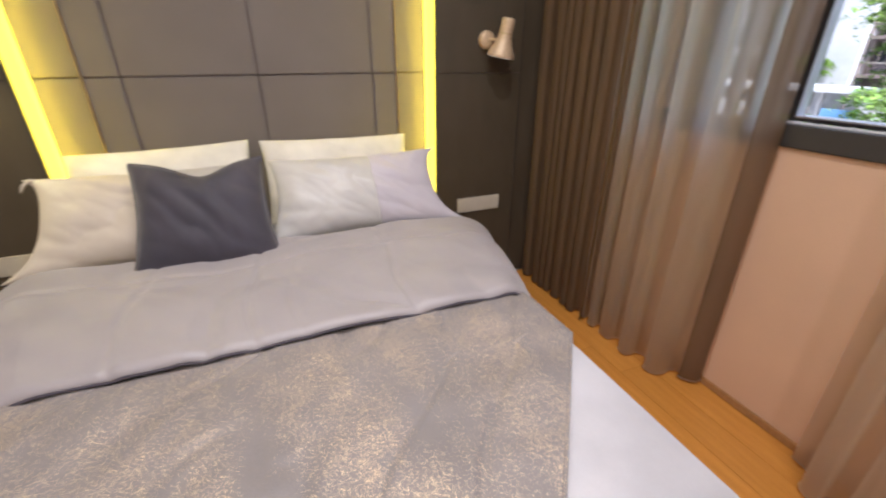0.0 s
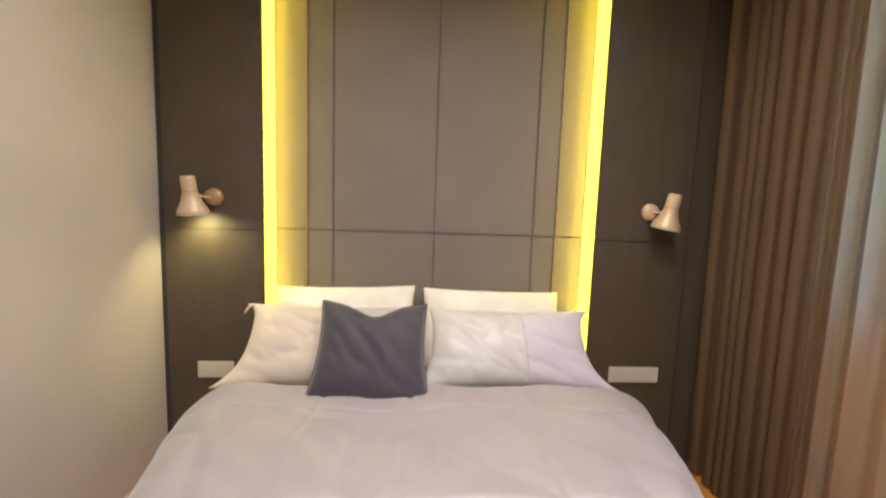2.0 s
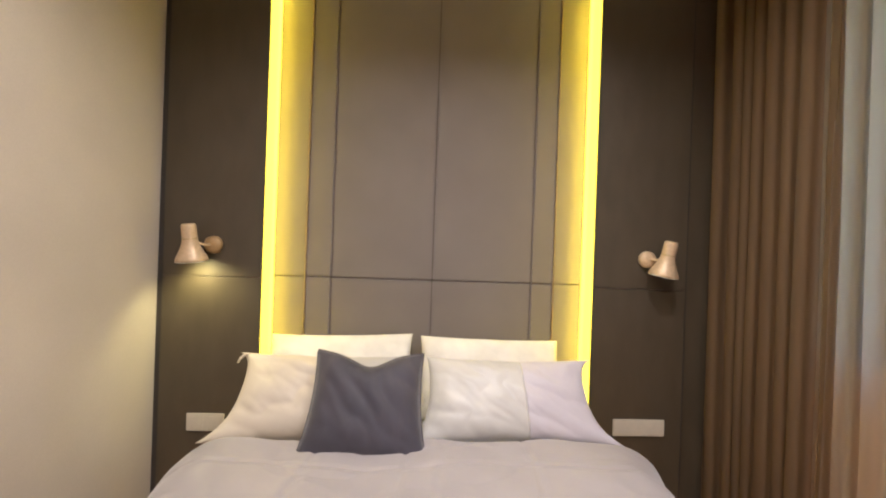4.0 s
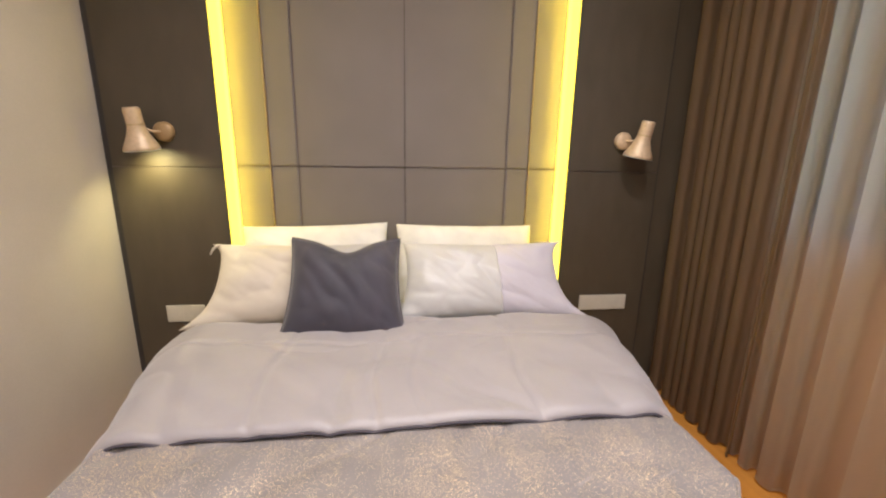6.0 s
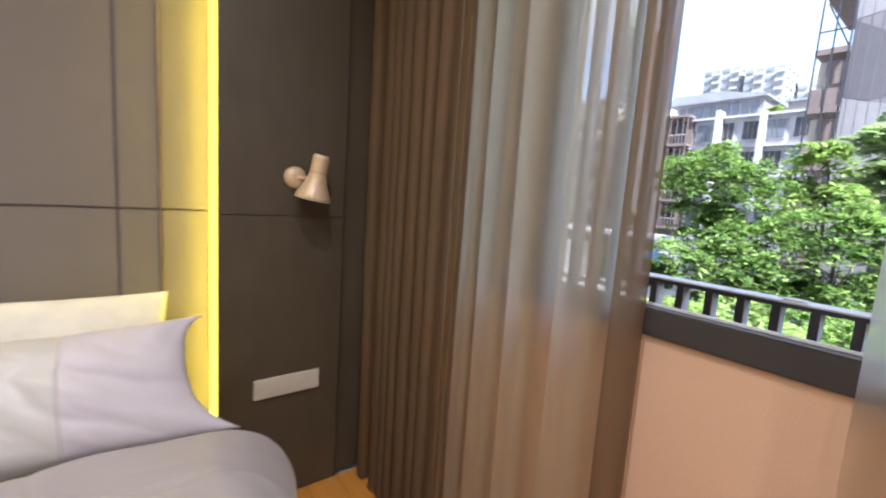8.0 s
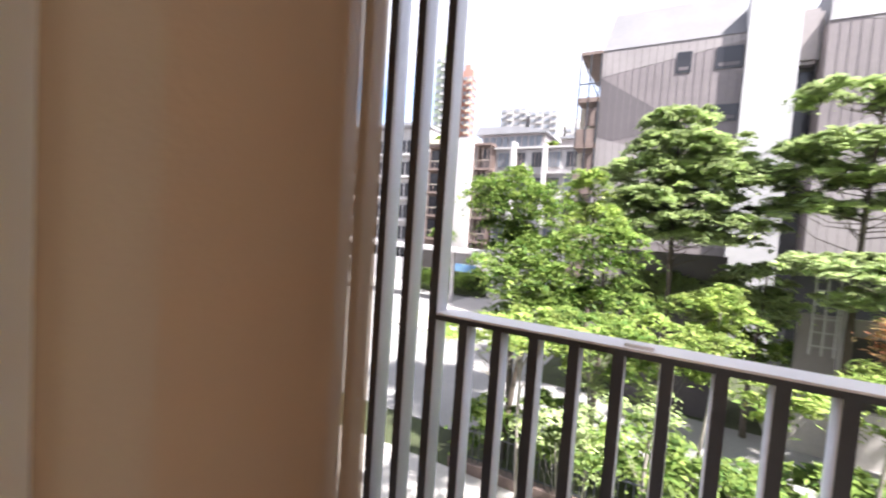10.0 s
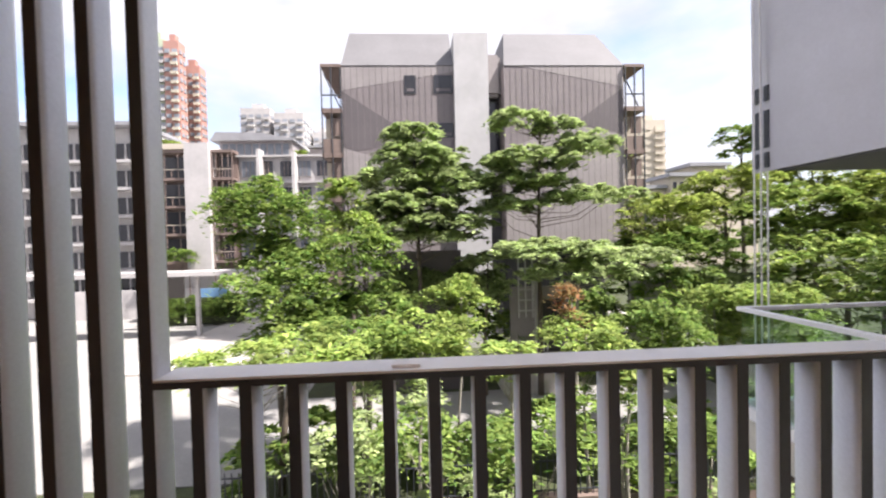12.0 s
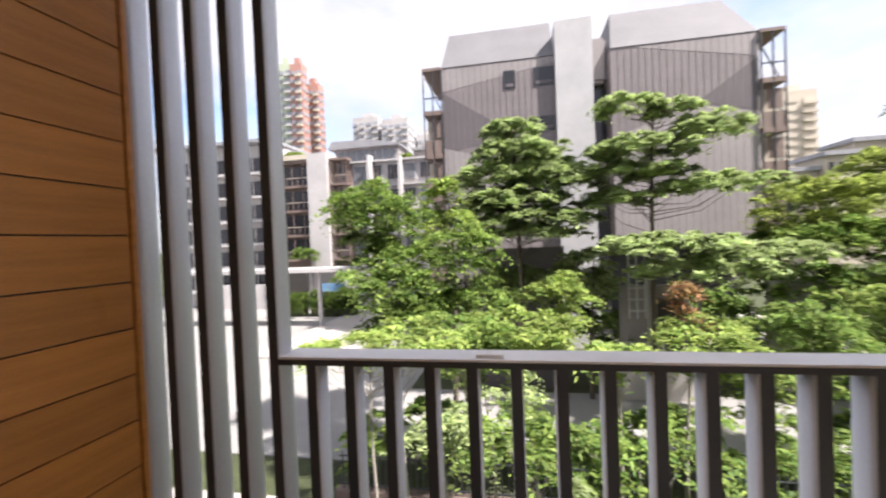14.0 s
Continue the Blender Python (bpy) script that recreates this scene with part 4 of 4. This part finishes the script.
for i, (bx, by, cz, w, h, leaf) in enumerate([
        (9.5, 0.7, -2.5, 1.4, 0.7, LEAF_MID), (9.5, 2.4, -2.7, 0.9, 0.9, LEAF_DEEP), (9.5, -1.3, -2.8, 1.2, 0.8, LEAF_MID), (10.5, -3.7, -2.9, 1.3, 0.8, LEAF_MID),
        (9.5, -5.0, -3.1, 1.3, 0.8, LEAF_MID), (10.5, -8.3, -2.9, 1.3, 0.8, LEAF_MID), (11.5, -11.6, -2.6, 1.4, 1.1, LEAF_MID), (11.5, 1.7, -2.3, 1.4, 0.5, LEAF_DEEP),
        (10.0, -0.2, -4.5, 1.3, 0.5, LEAF_DEEP), (9.8, -6.5, -4.6, 1.4, 0.5, LEAF_DEEP), (14.0, -12.5, -3.0, 1.8, 1.2, LEAF_DEEP)]):
    tree((bx, by), [(bx, by, cz, w, w, h)], leaf, 0.075, 75, "young tree below the balcony with thin branches and loose foliage", BARKP, 0.05, 70 + i, flat=0.45, group="young trees below the balcony")

fence = thing("garden_fence", 12.35, 0, GZ + 0.45, "black metal picket fence on the planter wall", "fence")
part("fence_rail", box(-0.02, 0.02, -13.9, 6.1, 0.12, 0.15), ALUD, fence)
part("fence_rail", box(-0.02, 0.02, -13.9, 6.1, 0.92, 0.95), ALUD, fence)
pk = part("picket", box(-0.012, 0.012, -0.012, 0.012, 0.0, 1.08), ALUD, fence)
pk.location.y = 6.0
for i in range(1, 110):
    q = new("picket", pk.data)
    q.parent, q.location = fence, (0, 6.0 - 0.18 * i, 0)

# understorey
tagged(leaves("understorey_shrubs", [(14.0 + 0.8 * math.sin(i * 2.1), 5.4 - i * 1.35, -4.9 + 0.4 * math.sin(i * 1.3), 1.3, 1.1, 0.8) for i in range(18)]
              + [(22.9 + 0.5 * math.sin(i), 5.0 - i * 1.5, -3.2 + 0.8 * math.sin(i * 1.7), 1.7, 1.5, 1.5) for i in range(17)], 0.16, 40, LEAF_MID, None, 99),
       "dense dark green shrubs under the garden trees", "shrubs", "", "stuff")
tagged(leaves("hedge", [(41.5, 25.4 - i * 0.6, -4.5, 0.5, 0.5, 1.3) for i in range(4)] + [(41.5, 22.2 - i * 0.6, -4.5, 0.5, 0.5, 1.3) for i in range(8)], 0.10, 420, LEAF_MID, None, 101),
       "clipped green hedge at the far side of the driveway", "hedge", "", "stuff")
for i in range(2):
    y0, n_ = ((25.8, 3), (22.6, 6))[i]
    structure(part("hedge_bed", box(41.1, 42.2, y0 - 0.8 * n_, y0, GZ + 0.161, GZ + 2.6), SOIL))
tagged(leaves("far_tree_belt", [(75 + 3 * math.sin(i * 1.9), 20 - i * 5.5, -0.5 + 1.6 * math.sin(i * 2.7), 4.2, 4.2, 3.2) for i in range(22)], 0.42, 16, LEAF_MID, None, 103),
       "distant belt of garden trees", "trees", "", "stuff")

tagged(leaves("wall_ivy", [(21.75, 2.5 - 0.62 * i, -1.0 + 0.5 * math.sin(i * 2.3), 0.16, 0.5, 0.75) for i in range(9)], 0.10, 1500, LEAF_DEEP, None, 107),
       "grey-green ivy hanging over the dark garden wall", "ivy", "", "stuff")

# ---- main building opposite ----
B = thing("apartment_building", 30, -4, GZ, "grey apartment block with ribbed cladding, folded roofs, pale stair core", "apartment building")
B.location = (0, 0, 0)
XB = 30.0


def prism(points, x0, x1):
    """A plate with the outline points (y, z) from x0 to x1."""
    bm = bmesh.new()
    a = [bm.verts.new((x0, y, z)) for y, z in points]
    b = [bm.verts.new((x1, y, z)) for y, z in points]
    bm.faces.new(a); bm.faces.new(b[::-1])
    for i in range(len(points)):
        j = (i + 1) % len(points)
        bm.faces.new((a[i], b[i], b[j], a[j]))
    return bm


def roof_wedge(y0, y1, ya, yb, name):
    bm = bmesh.new()
    q = [(XB - 0.05, y0, 13.37), (XB - 0.05, y1, 13.37), (XB + 3.2, yb, 17.1), (XB + 3.2, ya, 17.1)]
    front = [bm.verts.new(p) for p in q]
    back = [bm.verts.new(p) for p in ((XB + 12, y0, 13.37), (XB + 12, y1, 13.37), (XB + 9, yb, 17.1), (XB + 9, ya, 17.1))]
    bm.faces.new(front); bm.faces.new(back[::-1])
    for i in range(4):
        j = (i + 1) % 4
        bm.faces.new((front[i], back[i], back[j], front[j]))
    return part(name, bm, ROOFC, B)


bm = box(XB, XB + 12, -1.80, 5.80, GZ, 13.36)
part("wall", bm, CLAD, B)
part("wall", box(XB, XB + 12, -13.80, -5.30, 1.0, 13.36), CLAD, B)
# set-back base and the recess below are coloured dark for their shade
part("wall", box(XB + 2.5, XB + 12, -13.40, -5.30, GZ, 1.0), DARKSHADE, B)
part("stair_core", box(XB - 0.5, XB + 8, -4.13, -1.805, GZ, 15.35), CORE, B)
part("recess", box(XB + 1.8, XB + 10, -5.295, -4.135, GZ, 13.0), DARKSHADE, B)
part("link_panel", box(XB + 0.9, XB + 1.795, -5.29, -4.14, 11.6, 14.6), CLADL, B, bevel=0.2)
part("link_panel", box(XB + 0.9, XB + 1.795, -5.29, -4.14, 5.0, 7.2), CLADL, B)
roof_wedge(5.80, -1.80, 5.67, -1.80, "roof")
roof_wedge(-5.30, -13.80, -6.0, -13.2, "roof")
# paler and darker areas laid over the facade in slanting shapes
part("facade_area_pale", prism([(5.79, 13.3), (-1.79, 13.3), (-1.79, 12.95), (5.79, 11.7)], XB - 0.012, XB - 0.004), CLADL, B)
part("facade_area_dark", prism([(5.79, 11.65), (1.9, 9.1), (-0.4, 8.5), (4.9, 7.6), (5.79, 7.9)], XB - 0.012, XB - 0.004), CLADD, B)
part("facade_area_pale", prism([(5.79, 7.85), (4.9, 7.55), (-0.4, 6.2), (-1.79, 6.1), (-1.79, 1.2), (5.79, 1.2)], XB - 0.012, XB - 0.004), CLADL, B)
part("facade_area_pale", prism([(-6.5, 13.3), (-13.79, 13.3), (-13.79, 11.9)], XB - 0.012, XB - 0.004), CLADL, B)
part("facade_area_dark", prism([(-13.79, 11.85), (-10.3, 9.4), (-13.79, 8.6)], XB - 0.012, XB - 0.004), CLADD, B)
part("facade_area_pale", prism([(-5.31, 7.6), (-10.2, 9.3), (-13.79, 8.5), (-13.79, 1.1), (-5.31, 1.1)], XB - 0.012, XB - 0.004), CLADL, B)
bm = bmesh.new()
y = 5.6
while y > -13.7:
    if not -5.35 < y < -1.75:
        box(XB - 0.018, XB - 0.013, y - 0.016, y + 0.016, 1.1, 13.3, bm)
    y -= 0.42
part("cladding_ribs", bm, CLADR, B)
for y0, y1, z0, z1 in ((0.82, 1.52, 11.5, 12.65), (-1.69, -0.47, 11.5, 12.65), (0.82, 1.52, 8.5, 9.4), (-1.69, -0.47, 8.5, 9.4), (0.82, 1.52, 5.2, 6.2), (-1.69, -0.47, 5.1, 6.2)):
    w = part("window", box(XB - 0.045, XB - 0.021, y0 - 0.04, y1 + 0.04, z0 - 0.04, z1 + 0.04), ALUD, B)
    part("pane", box(XB - 0.050, XB - 0.046, y0, y1, z0, z1), DKGLASS, w)
    part("blind", box(XB - 0.058, XB - 0.051, y0 + 0.10, y1 - 0.10, z0 + 0.10, z0 + 0.30), CLADD, w)
part("window", box(XB + 1.75, XB + 1.799, -5.25, -4.2, 7.6, 11.4), DKGLASS, B)
for side, ya, yb in (("a", 5.81, 7.16), ("b", -15.2, -13.81)):
    bal = new("balcony_stack")
    bal.parent = B
    part("roof_slab", box(XB - 0.2, XB + 6, ya, yb, 13.2, 13.4), TAUPE, bal)
    for z in (10.35, 7.35, 4.35, 1.35, -1.65):
        part("slab", box(XB - 0.2, XB + 6, ya, yb, z - 0.2, z + 0.1), TAUPE, bal)
        if z > 9:
            part("top_rail", box(XB - 0.15, XB - 0.1, ya + 0.05, yb - 0.05, z + 0.95, z + 1.03), ALUD, bal)
            part("brace", prism([(ya + 0.06, z + 0.11), (ya + 0.14, z + 0.11), (yb - 0.08, z + 2.6), (yb - 0.16, z + 2.6)], XB + 0.3, XB + 0.36), ALUD, bal)
            continue
        part("balustrade", box(XB - 0.15, XB - 0.1, ya + 0.05, yb - 0.05, z + 0.101, z + 1.05), TAUPE, bal)
        part("screen", box(XB + 0.6, XB + 0.7, ya + 0.1, yb - 0.1, z + 0.101, z + 2.6), SAND, bal)
        part("blind", box(XB + 0.1, XB + 0.15, ya + 0.1, yb - 0.5, z + 1.3, z + 2.5), TAUPE, bal)
    for y in (ya + 0.04, yb - 0.04, (ya + yb) / 2):
        part("post", box(XB - 0.2, XB - 0.1, y - 0.035, y + 0.035, GZ, 13.2), ALUD, bal)
part("plinth_wall", box(XB - 8.2, XB - 8.0, -1.2, 2.8, GZ, 0.9), CLADD, B)
part("trellis_backing", box(XB - 9.2, XB - 9.0, -6.2, -3.4, GZ, -0.9), CLADL, B)
# dark plate on the wall, coloured as the shade inside an opening
part("dark_shade_block", box(XB - 9.23, XB - 9.202, -5.9, -4.7, -4.0, -1.5), WFRAME, B)
part("column", box(XB - 9.5, XB - 9.35, -4.65, -4.5, GZ, -0.2), WHITE, B)
bm = bmesh.new()
for i in range(3):
    box(XB - 10.1, XB - 10.04, -3.6 - i * 0.32 - 0.03, -3.6 - i * 0.32 + 0.03, -2.2, 0.7, bm)
for i in range(6):
    box(XB - 10.12, XB - 10.10, -4.30, -3.55, -1.9 + i * 0.48, -1.84 + i * 0.48, bm)
tre = thing("trellis", 0, 0, 0, "white metal garden trellis among the trees", "trellis")
part("lattice", bm, WHITE, tre)
structure(part("garden_deck", box(20.6, 23.0, -6.4, -3.0, GZ, -4.05), PAVE), "pale raised garden deck before the building")
wf = thing("picket_fence", 20.7, -3.3, -4.05, "low white picket fence on the garden deck", "fence")
part("fence_rail", box(0.02, 0.05, -1.9, 0.04, 0.50, 0.56), WHITE, wf)
wp = part("picket", box(-0.015, 0.015, -0.045, 0.045, 0.001, 0.70), WHITE, wf)
for i in range(1, 12):
    q = new("picket", wp.data)
    q.parent, q.location = wf, (0, -0.165 * i, 0)
gp = thing("garden_pavilion_wall", 0, 0, 0, "pale garden wall seen between the trees", "garden wall")
part("wall", box(22.5, 22.8, -13.0, -10.2, GZ, -1.0), WHITE, gp)

# ---- terrace block on the far side of the driveway ----
M = thing("terrace_block", 0, 0, 0, "white and taupe four-storey apartment terrace with stepped roofs", "apartment building")
XM = 45.0
part("wall", box(XM + 1.2, XM + 14, 9.0, 29.5, GZ, 10.6), WHITE, M)
part("pier", box(XM - 0.8, XM + 4, 21.65, 24.0, -1.0, 11.7), WHITE, M)
part("parapet", box(XM - 0.4, XM + 4, 24.01, 28.4, 11.2, 11.75), SAND, M)
for ya, yb in ((24.05, 28.3), (19.5, 21.6)):
    lo = new("loggia")
    lo.parent = M
    part("shade_wall", box(XM + 0.9, XM + 1.19, ya, yb, -1.0, 11.1), TAUPE, lo)
    for k in range(5):
        z = -0.2 + 2.8 * k
        part("slab", box(XM - 0.3, XM + 0.89, ya, yb, z - 0.12, z + 0.12), TAUPE, lo)
        if k < 4:
            part("pane", box(XM + 0.7, XM + 0.8, ya + 0.6, yb - 0.4, z + 0.13, z + 2.4), DKGLASS, lo)
            part("rail", box(XM - 0.25, XM - 0.2, ya, yb, z + 0.95, z + 1.02), SAND, lo)
            for j in range(7):
                y = ya + 0.15 + (yb - ya - 0.3) * j / 6
                part("slat", box(XM - 0.28, XM - 0.26, y - 0.04, y + 0.04, z + 0.13, z + (2.55 if j % 2 else 1.0)), TAUPE, lo)
    for y in (ya + 0.05, yb - 0.05):
        part("post", box(XM - 0.32, XM - 0.285, y - 0.06, y + 0.06, GZ, 11.1), TAUPE, lo)
for k in range(4):
    z = 0.1 + 2.75 * k
    for j, y in enumerate((18.5, 16.6, 14.6, 12.7, 10.8)):
        w = part("window", box(XM + 1.10, XM + 1.19, y - 0.75, y + 0.75, z + 0.1, z + 1.9), WHITE, M)
        part("pane", box(XM + 1.04, XM + 1.099, y - 0.62, y + 0.62, z + 0.2, z + 1.8), DKGLASS if (k + j) % 3 else BLUEGLASS, w)
        for q in (-0.2, 0.2):
            part("mullion", box(XM + 1.0, XM + 1.039, y + q - 0.03, y + q + 0.03, z + 0.2, z + 1.8), TAUPE, w)
    part("ledge", box(XM + 0.7, XM + 1.19, 9.0, 19.6, z + 2.2, z + 2.4), WHITE, M)
part("fin_wall", box(XM - 0.2, XM + 1.19, 16.9, 17.2, 2.0, 11.2), WHITE, M)
part("fin_wall", box(XM - 0.1, XM + 1.19, 13.4, 13.7, 2.0, 10.9), WHITE, M)
ph = part("penthouse", box(XM + 2.5, XM + 9, 14.3, 22.0, 10.61, 12.6), CLADL, M)
for j in range(9):
    part("pane", box(XM + 2.44, XM + 2.495, 14.7 + j * 0.8, 15.3 + j * 0.8, 11.0, 12.3), BLUEGLASS, ph)
bm = prism([(22.8, 12.6), (14.0, 12.6), (14.0, 12.75), (17.5, 13.4), (22.2, 13.5)], XM + 2.0, XM + 9.5)
part("roof", bm, ROOFM, M)
part("penthouse", box(XM + 3, XM + 9, 9.2, 12.6, 10.61, 11.9), CLADL, M)
part("roof", box(XM + 2.6, XM + 9.4, 9.0, 12.8, 11.91, 12.1), ROOFM, M)
tagged(leaves("roof_plants", [(XM + 1.0, 26.5, 12.0, 0.5, 1.3, 0.4), (XM + 1.6, 13.2, 11.0, 0.4, 0.6, 0.4)], 0.13, 400, LEAF_LIME, None, 105), "green shrubs in roof planters", "shrubs", "", "stuff")
N2 = thing("banded_block", 0, 0, 0, "white apartment block with dark window bands behind the fins", "apartment building")
part("wall", box(XM + 3, XM + 12, 30.0, 46, GZ, 14.2), WHITE, N2)
for k in range(6):
    z = -3.6 + 2.9 * k
    part("window_band", box(XM + 2.9, XM + 2.99, 30.2, 45.8, z, z + 1.7), DKGLASS, N2)
    part("balcony_slab", box(XM + 1.8, XM + 2.89, 30.2, 45.8, z - 0.5, z - 0.2), WHITE, N2)
    for j in range(12):
        part("mullion", box(XM + 2.8, XM + 2.89, 30.6 + j * 1.3, 30.75 + j * 1.3, z, z + 1.7), WHITE, N2)
part("roof", box(XM + 1.5, XM + 12.5, 29.8, 46.5, 14.2, 14.6), ROOFM, N2)
tree((43.4, 24.2), ell((43.4, 24.2, 0.3, 1.6, 1.0)), LEAF_MID, 0.16, 60, "small rounded tree before the terrace block", seed=93, radius=0.1)

br = thing("covered_walkway", 0, 0, 0, "white flat-roofed covered walkway beside the driveway", "covered walkway")
part("roof", box(35, 37.4, 14.5, 34.0, -0.95, -0.6), WHITE, br)
for y in (18.9, 30.0):
    part("column", box(36.0, 36.3, y - 0.14, y + 0.14, GZ, -0.951), WHITE, br)
part("blue_panel", box(39.0, 39.2, 17.8, 20.6, GZ + 2.9, GZ + 3.65), BLUE, br)
# dark block standing for the shade under the walkway roof
part("dark_shade_block", box(39.0, 39.2, 21.6, 24.8, GZ + 2.9, GZ + 4.9), WFRAME, br)
structure(part("boundary_wall", box(46.0, 46.3, 10, 40, GZ, GZ + 3.0), WHITE), "white boundary wall")


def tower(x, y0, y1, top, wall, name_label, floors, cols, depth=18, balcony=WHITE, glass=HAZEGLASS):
    t = thing("tower_block", 0, 0, 0, name_label, "tower block")
    part("wall", box(x, x + depth, y0, y1, GZ, top), wall, t)
    bands, panes = bmesh.new(), bmesh.new()
    h = (top - 2 - 12) / floors
    w = (y1 - y0) / cols
    for k in range(floors):
        z = 12 + h * k
        for c in range(cols):
            a = y0 + w * c
            box(x - 0.25, x - 0.01, a + w * 0.16, a + w * 0.84, z + h * 0.36, z + h * 0.80, panes)
            if c % 2 == 0:
                box(x - 1.1, x - 0.26, a + w * 0.06, a + w * 0.94, z + h * 0.02, z + h * 0.32, bands)
            box(x + depth * (c + 0.2) / cols, x + depth * (c + 0.7) / cols, y0 - 0.3, y0 - 0.01, z + h * 0.36, z + h * 0.80, panes)
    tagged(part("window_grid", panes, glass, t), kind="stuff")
    tagged(part("balcony_grid", bands, balcony, t), kind="stuff")
    part("roof_room", box(x + 3, x + depth - 3, y0 + (y1 - y0) * 0.3, y0 + (y1 - y0) * 0.7, top, top + 2.5), wall, t)
    return t


tower(140, 80.5, 86, 68, MINT, "tall tower block with pale green side wall", 18, 2, 4)
tower(139, 75.8, 80.4, 67, REDW, "tall terracotta tower block with pale balconies", 18, 2, 4, SAND)
tower(146, 73.0, 79.0, 62, REDW, "tall terracotta tower block behind", 17, 3, 4, SAND)
tower(170, 58.5, 70, 55.5, WHITE, "white high-rise apartment tower far away", 15, 4)
tower(168, 45.0, 56.5, 53.0, WHITE, "white high-rise apartment tower with balconies", 14, 4)
tower(178, 38.0, 44.0, 48.0, WHITE, "white high-rise apartment tower in the distance", 13, 2)
tower(150, -91.0, -81.5, 44.0, SAND, "pale sand-coloured tower block far away", 11, 2, balcony=SAND, glass=SAND)
for i, (y0, y1, z, x) in enumerate(((-60.5, -55.0, 15.0, 90), (-55.0, -47.0, 12.6, 92), (-71.5, -63.0, 18.0, 95), (-82, -73, 16.5, 98))):
    h = thing("low_house", 0, 0, 0, "distant sand-coloured low block with a flat overhanging roof", "house", "distant low houses")
    part("wall", box(x, x + 8, y0, y1, GZ, z - 0.8), SAND, h)
    part("roof", box(x - 1, x + 9, y0 - 0.8, y1 + 0.8, z - 0.8, z), ROOFM, h)
    for j in range(3):
        part("window", box(x - 0.1, x - 0.01, y0 + 1 + j * 1.6, y0 + 1.8 + j * 1.6, z - 3.6, z - 2.0), DKGLASS, h)

# ---- floor planks and boards ----
fl = new("floor")
structure(fl, "warm orange-brown oak plank floor")
W = 0.145
pm = {}


def plank_mesh(length):
    if length not in pm:
        bm = box(-W / 2 + 0.0008, W / 2 - 0.0008, 0, length - 0.0016, -0.0155, 0)
        me = bpy.data.meshes.new("plank")
        bm.to_mesh(me)
        bm.free()
        me.materials.append(FLOORW)
        pm[length] = me
    return pm[length]


rng = random.Random(4)
x = -1.6 + W / 2
while x < 1.45:
    y = -1.7
    first = rng.choice([0.4, 0.6, 0.8, 1.0])
    while y < 2.15:
        length = round(min(first or 1.2, 2.16 - y), 3)
        first = None
        ob = new("plank", plank_mesh(length))
        ob.location, ob.parent = (x, y, 0), fl
        y += length
    x += W
bm = box(0, 1.067, 2.185, 2.2045, 0, 0.1635)
me = bpy.data.meshes.new("board")
bm.to_mesh(me)
bm.free()
me.materials.append(TIMBER)
for i in range(20):
    ob = new("board", me)
    ob.location, ob.parent = (1.651, 0, -0.0635 + 0.1697 * i), tw
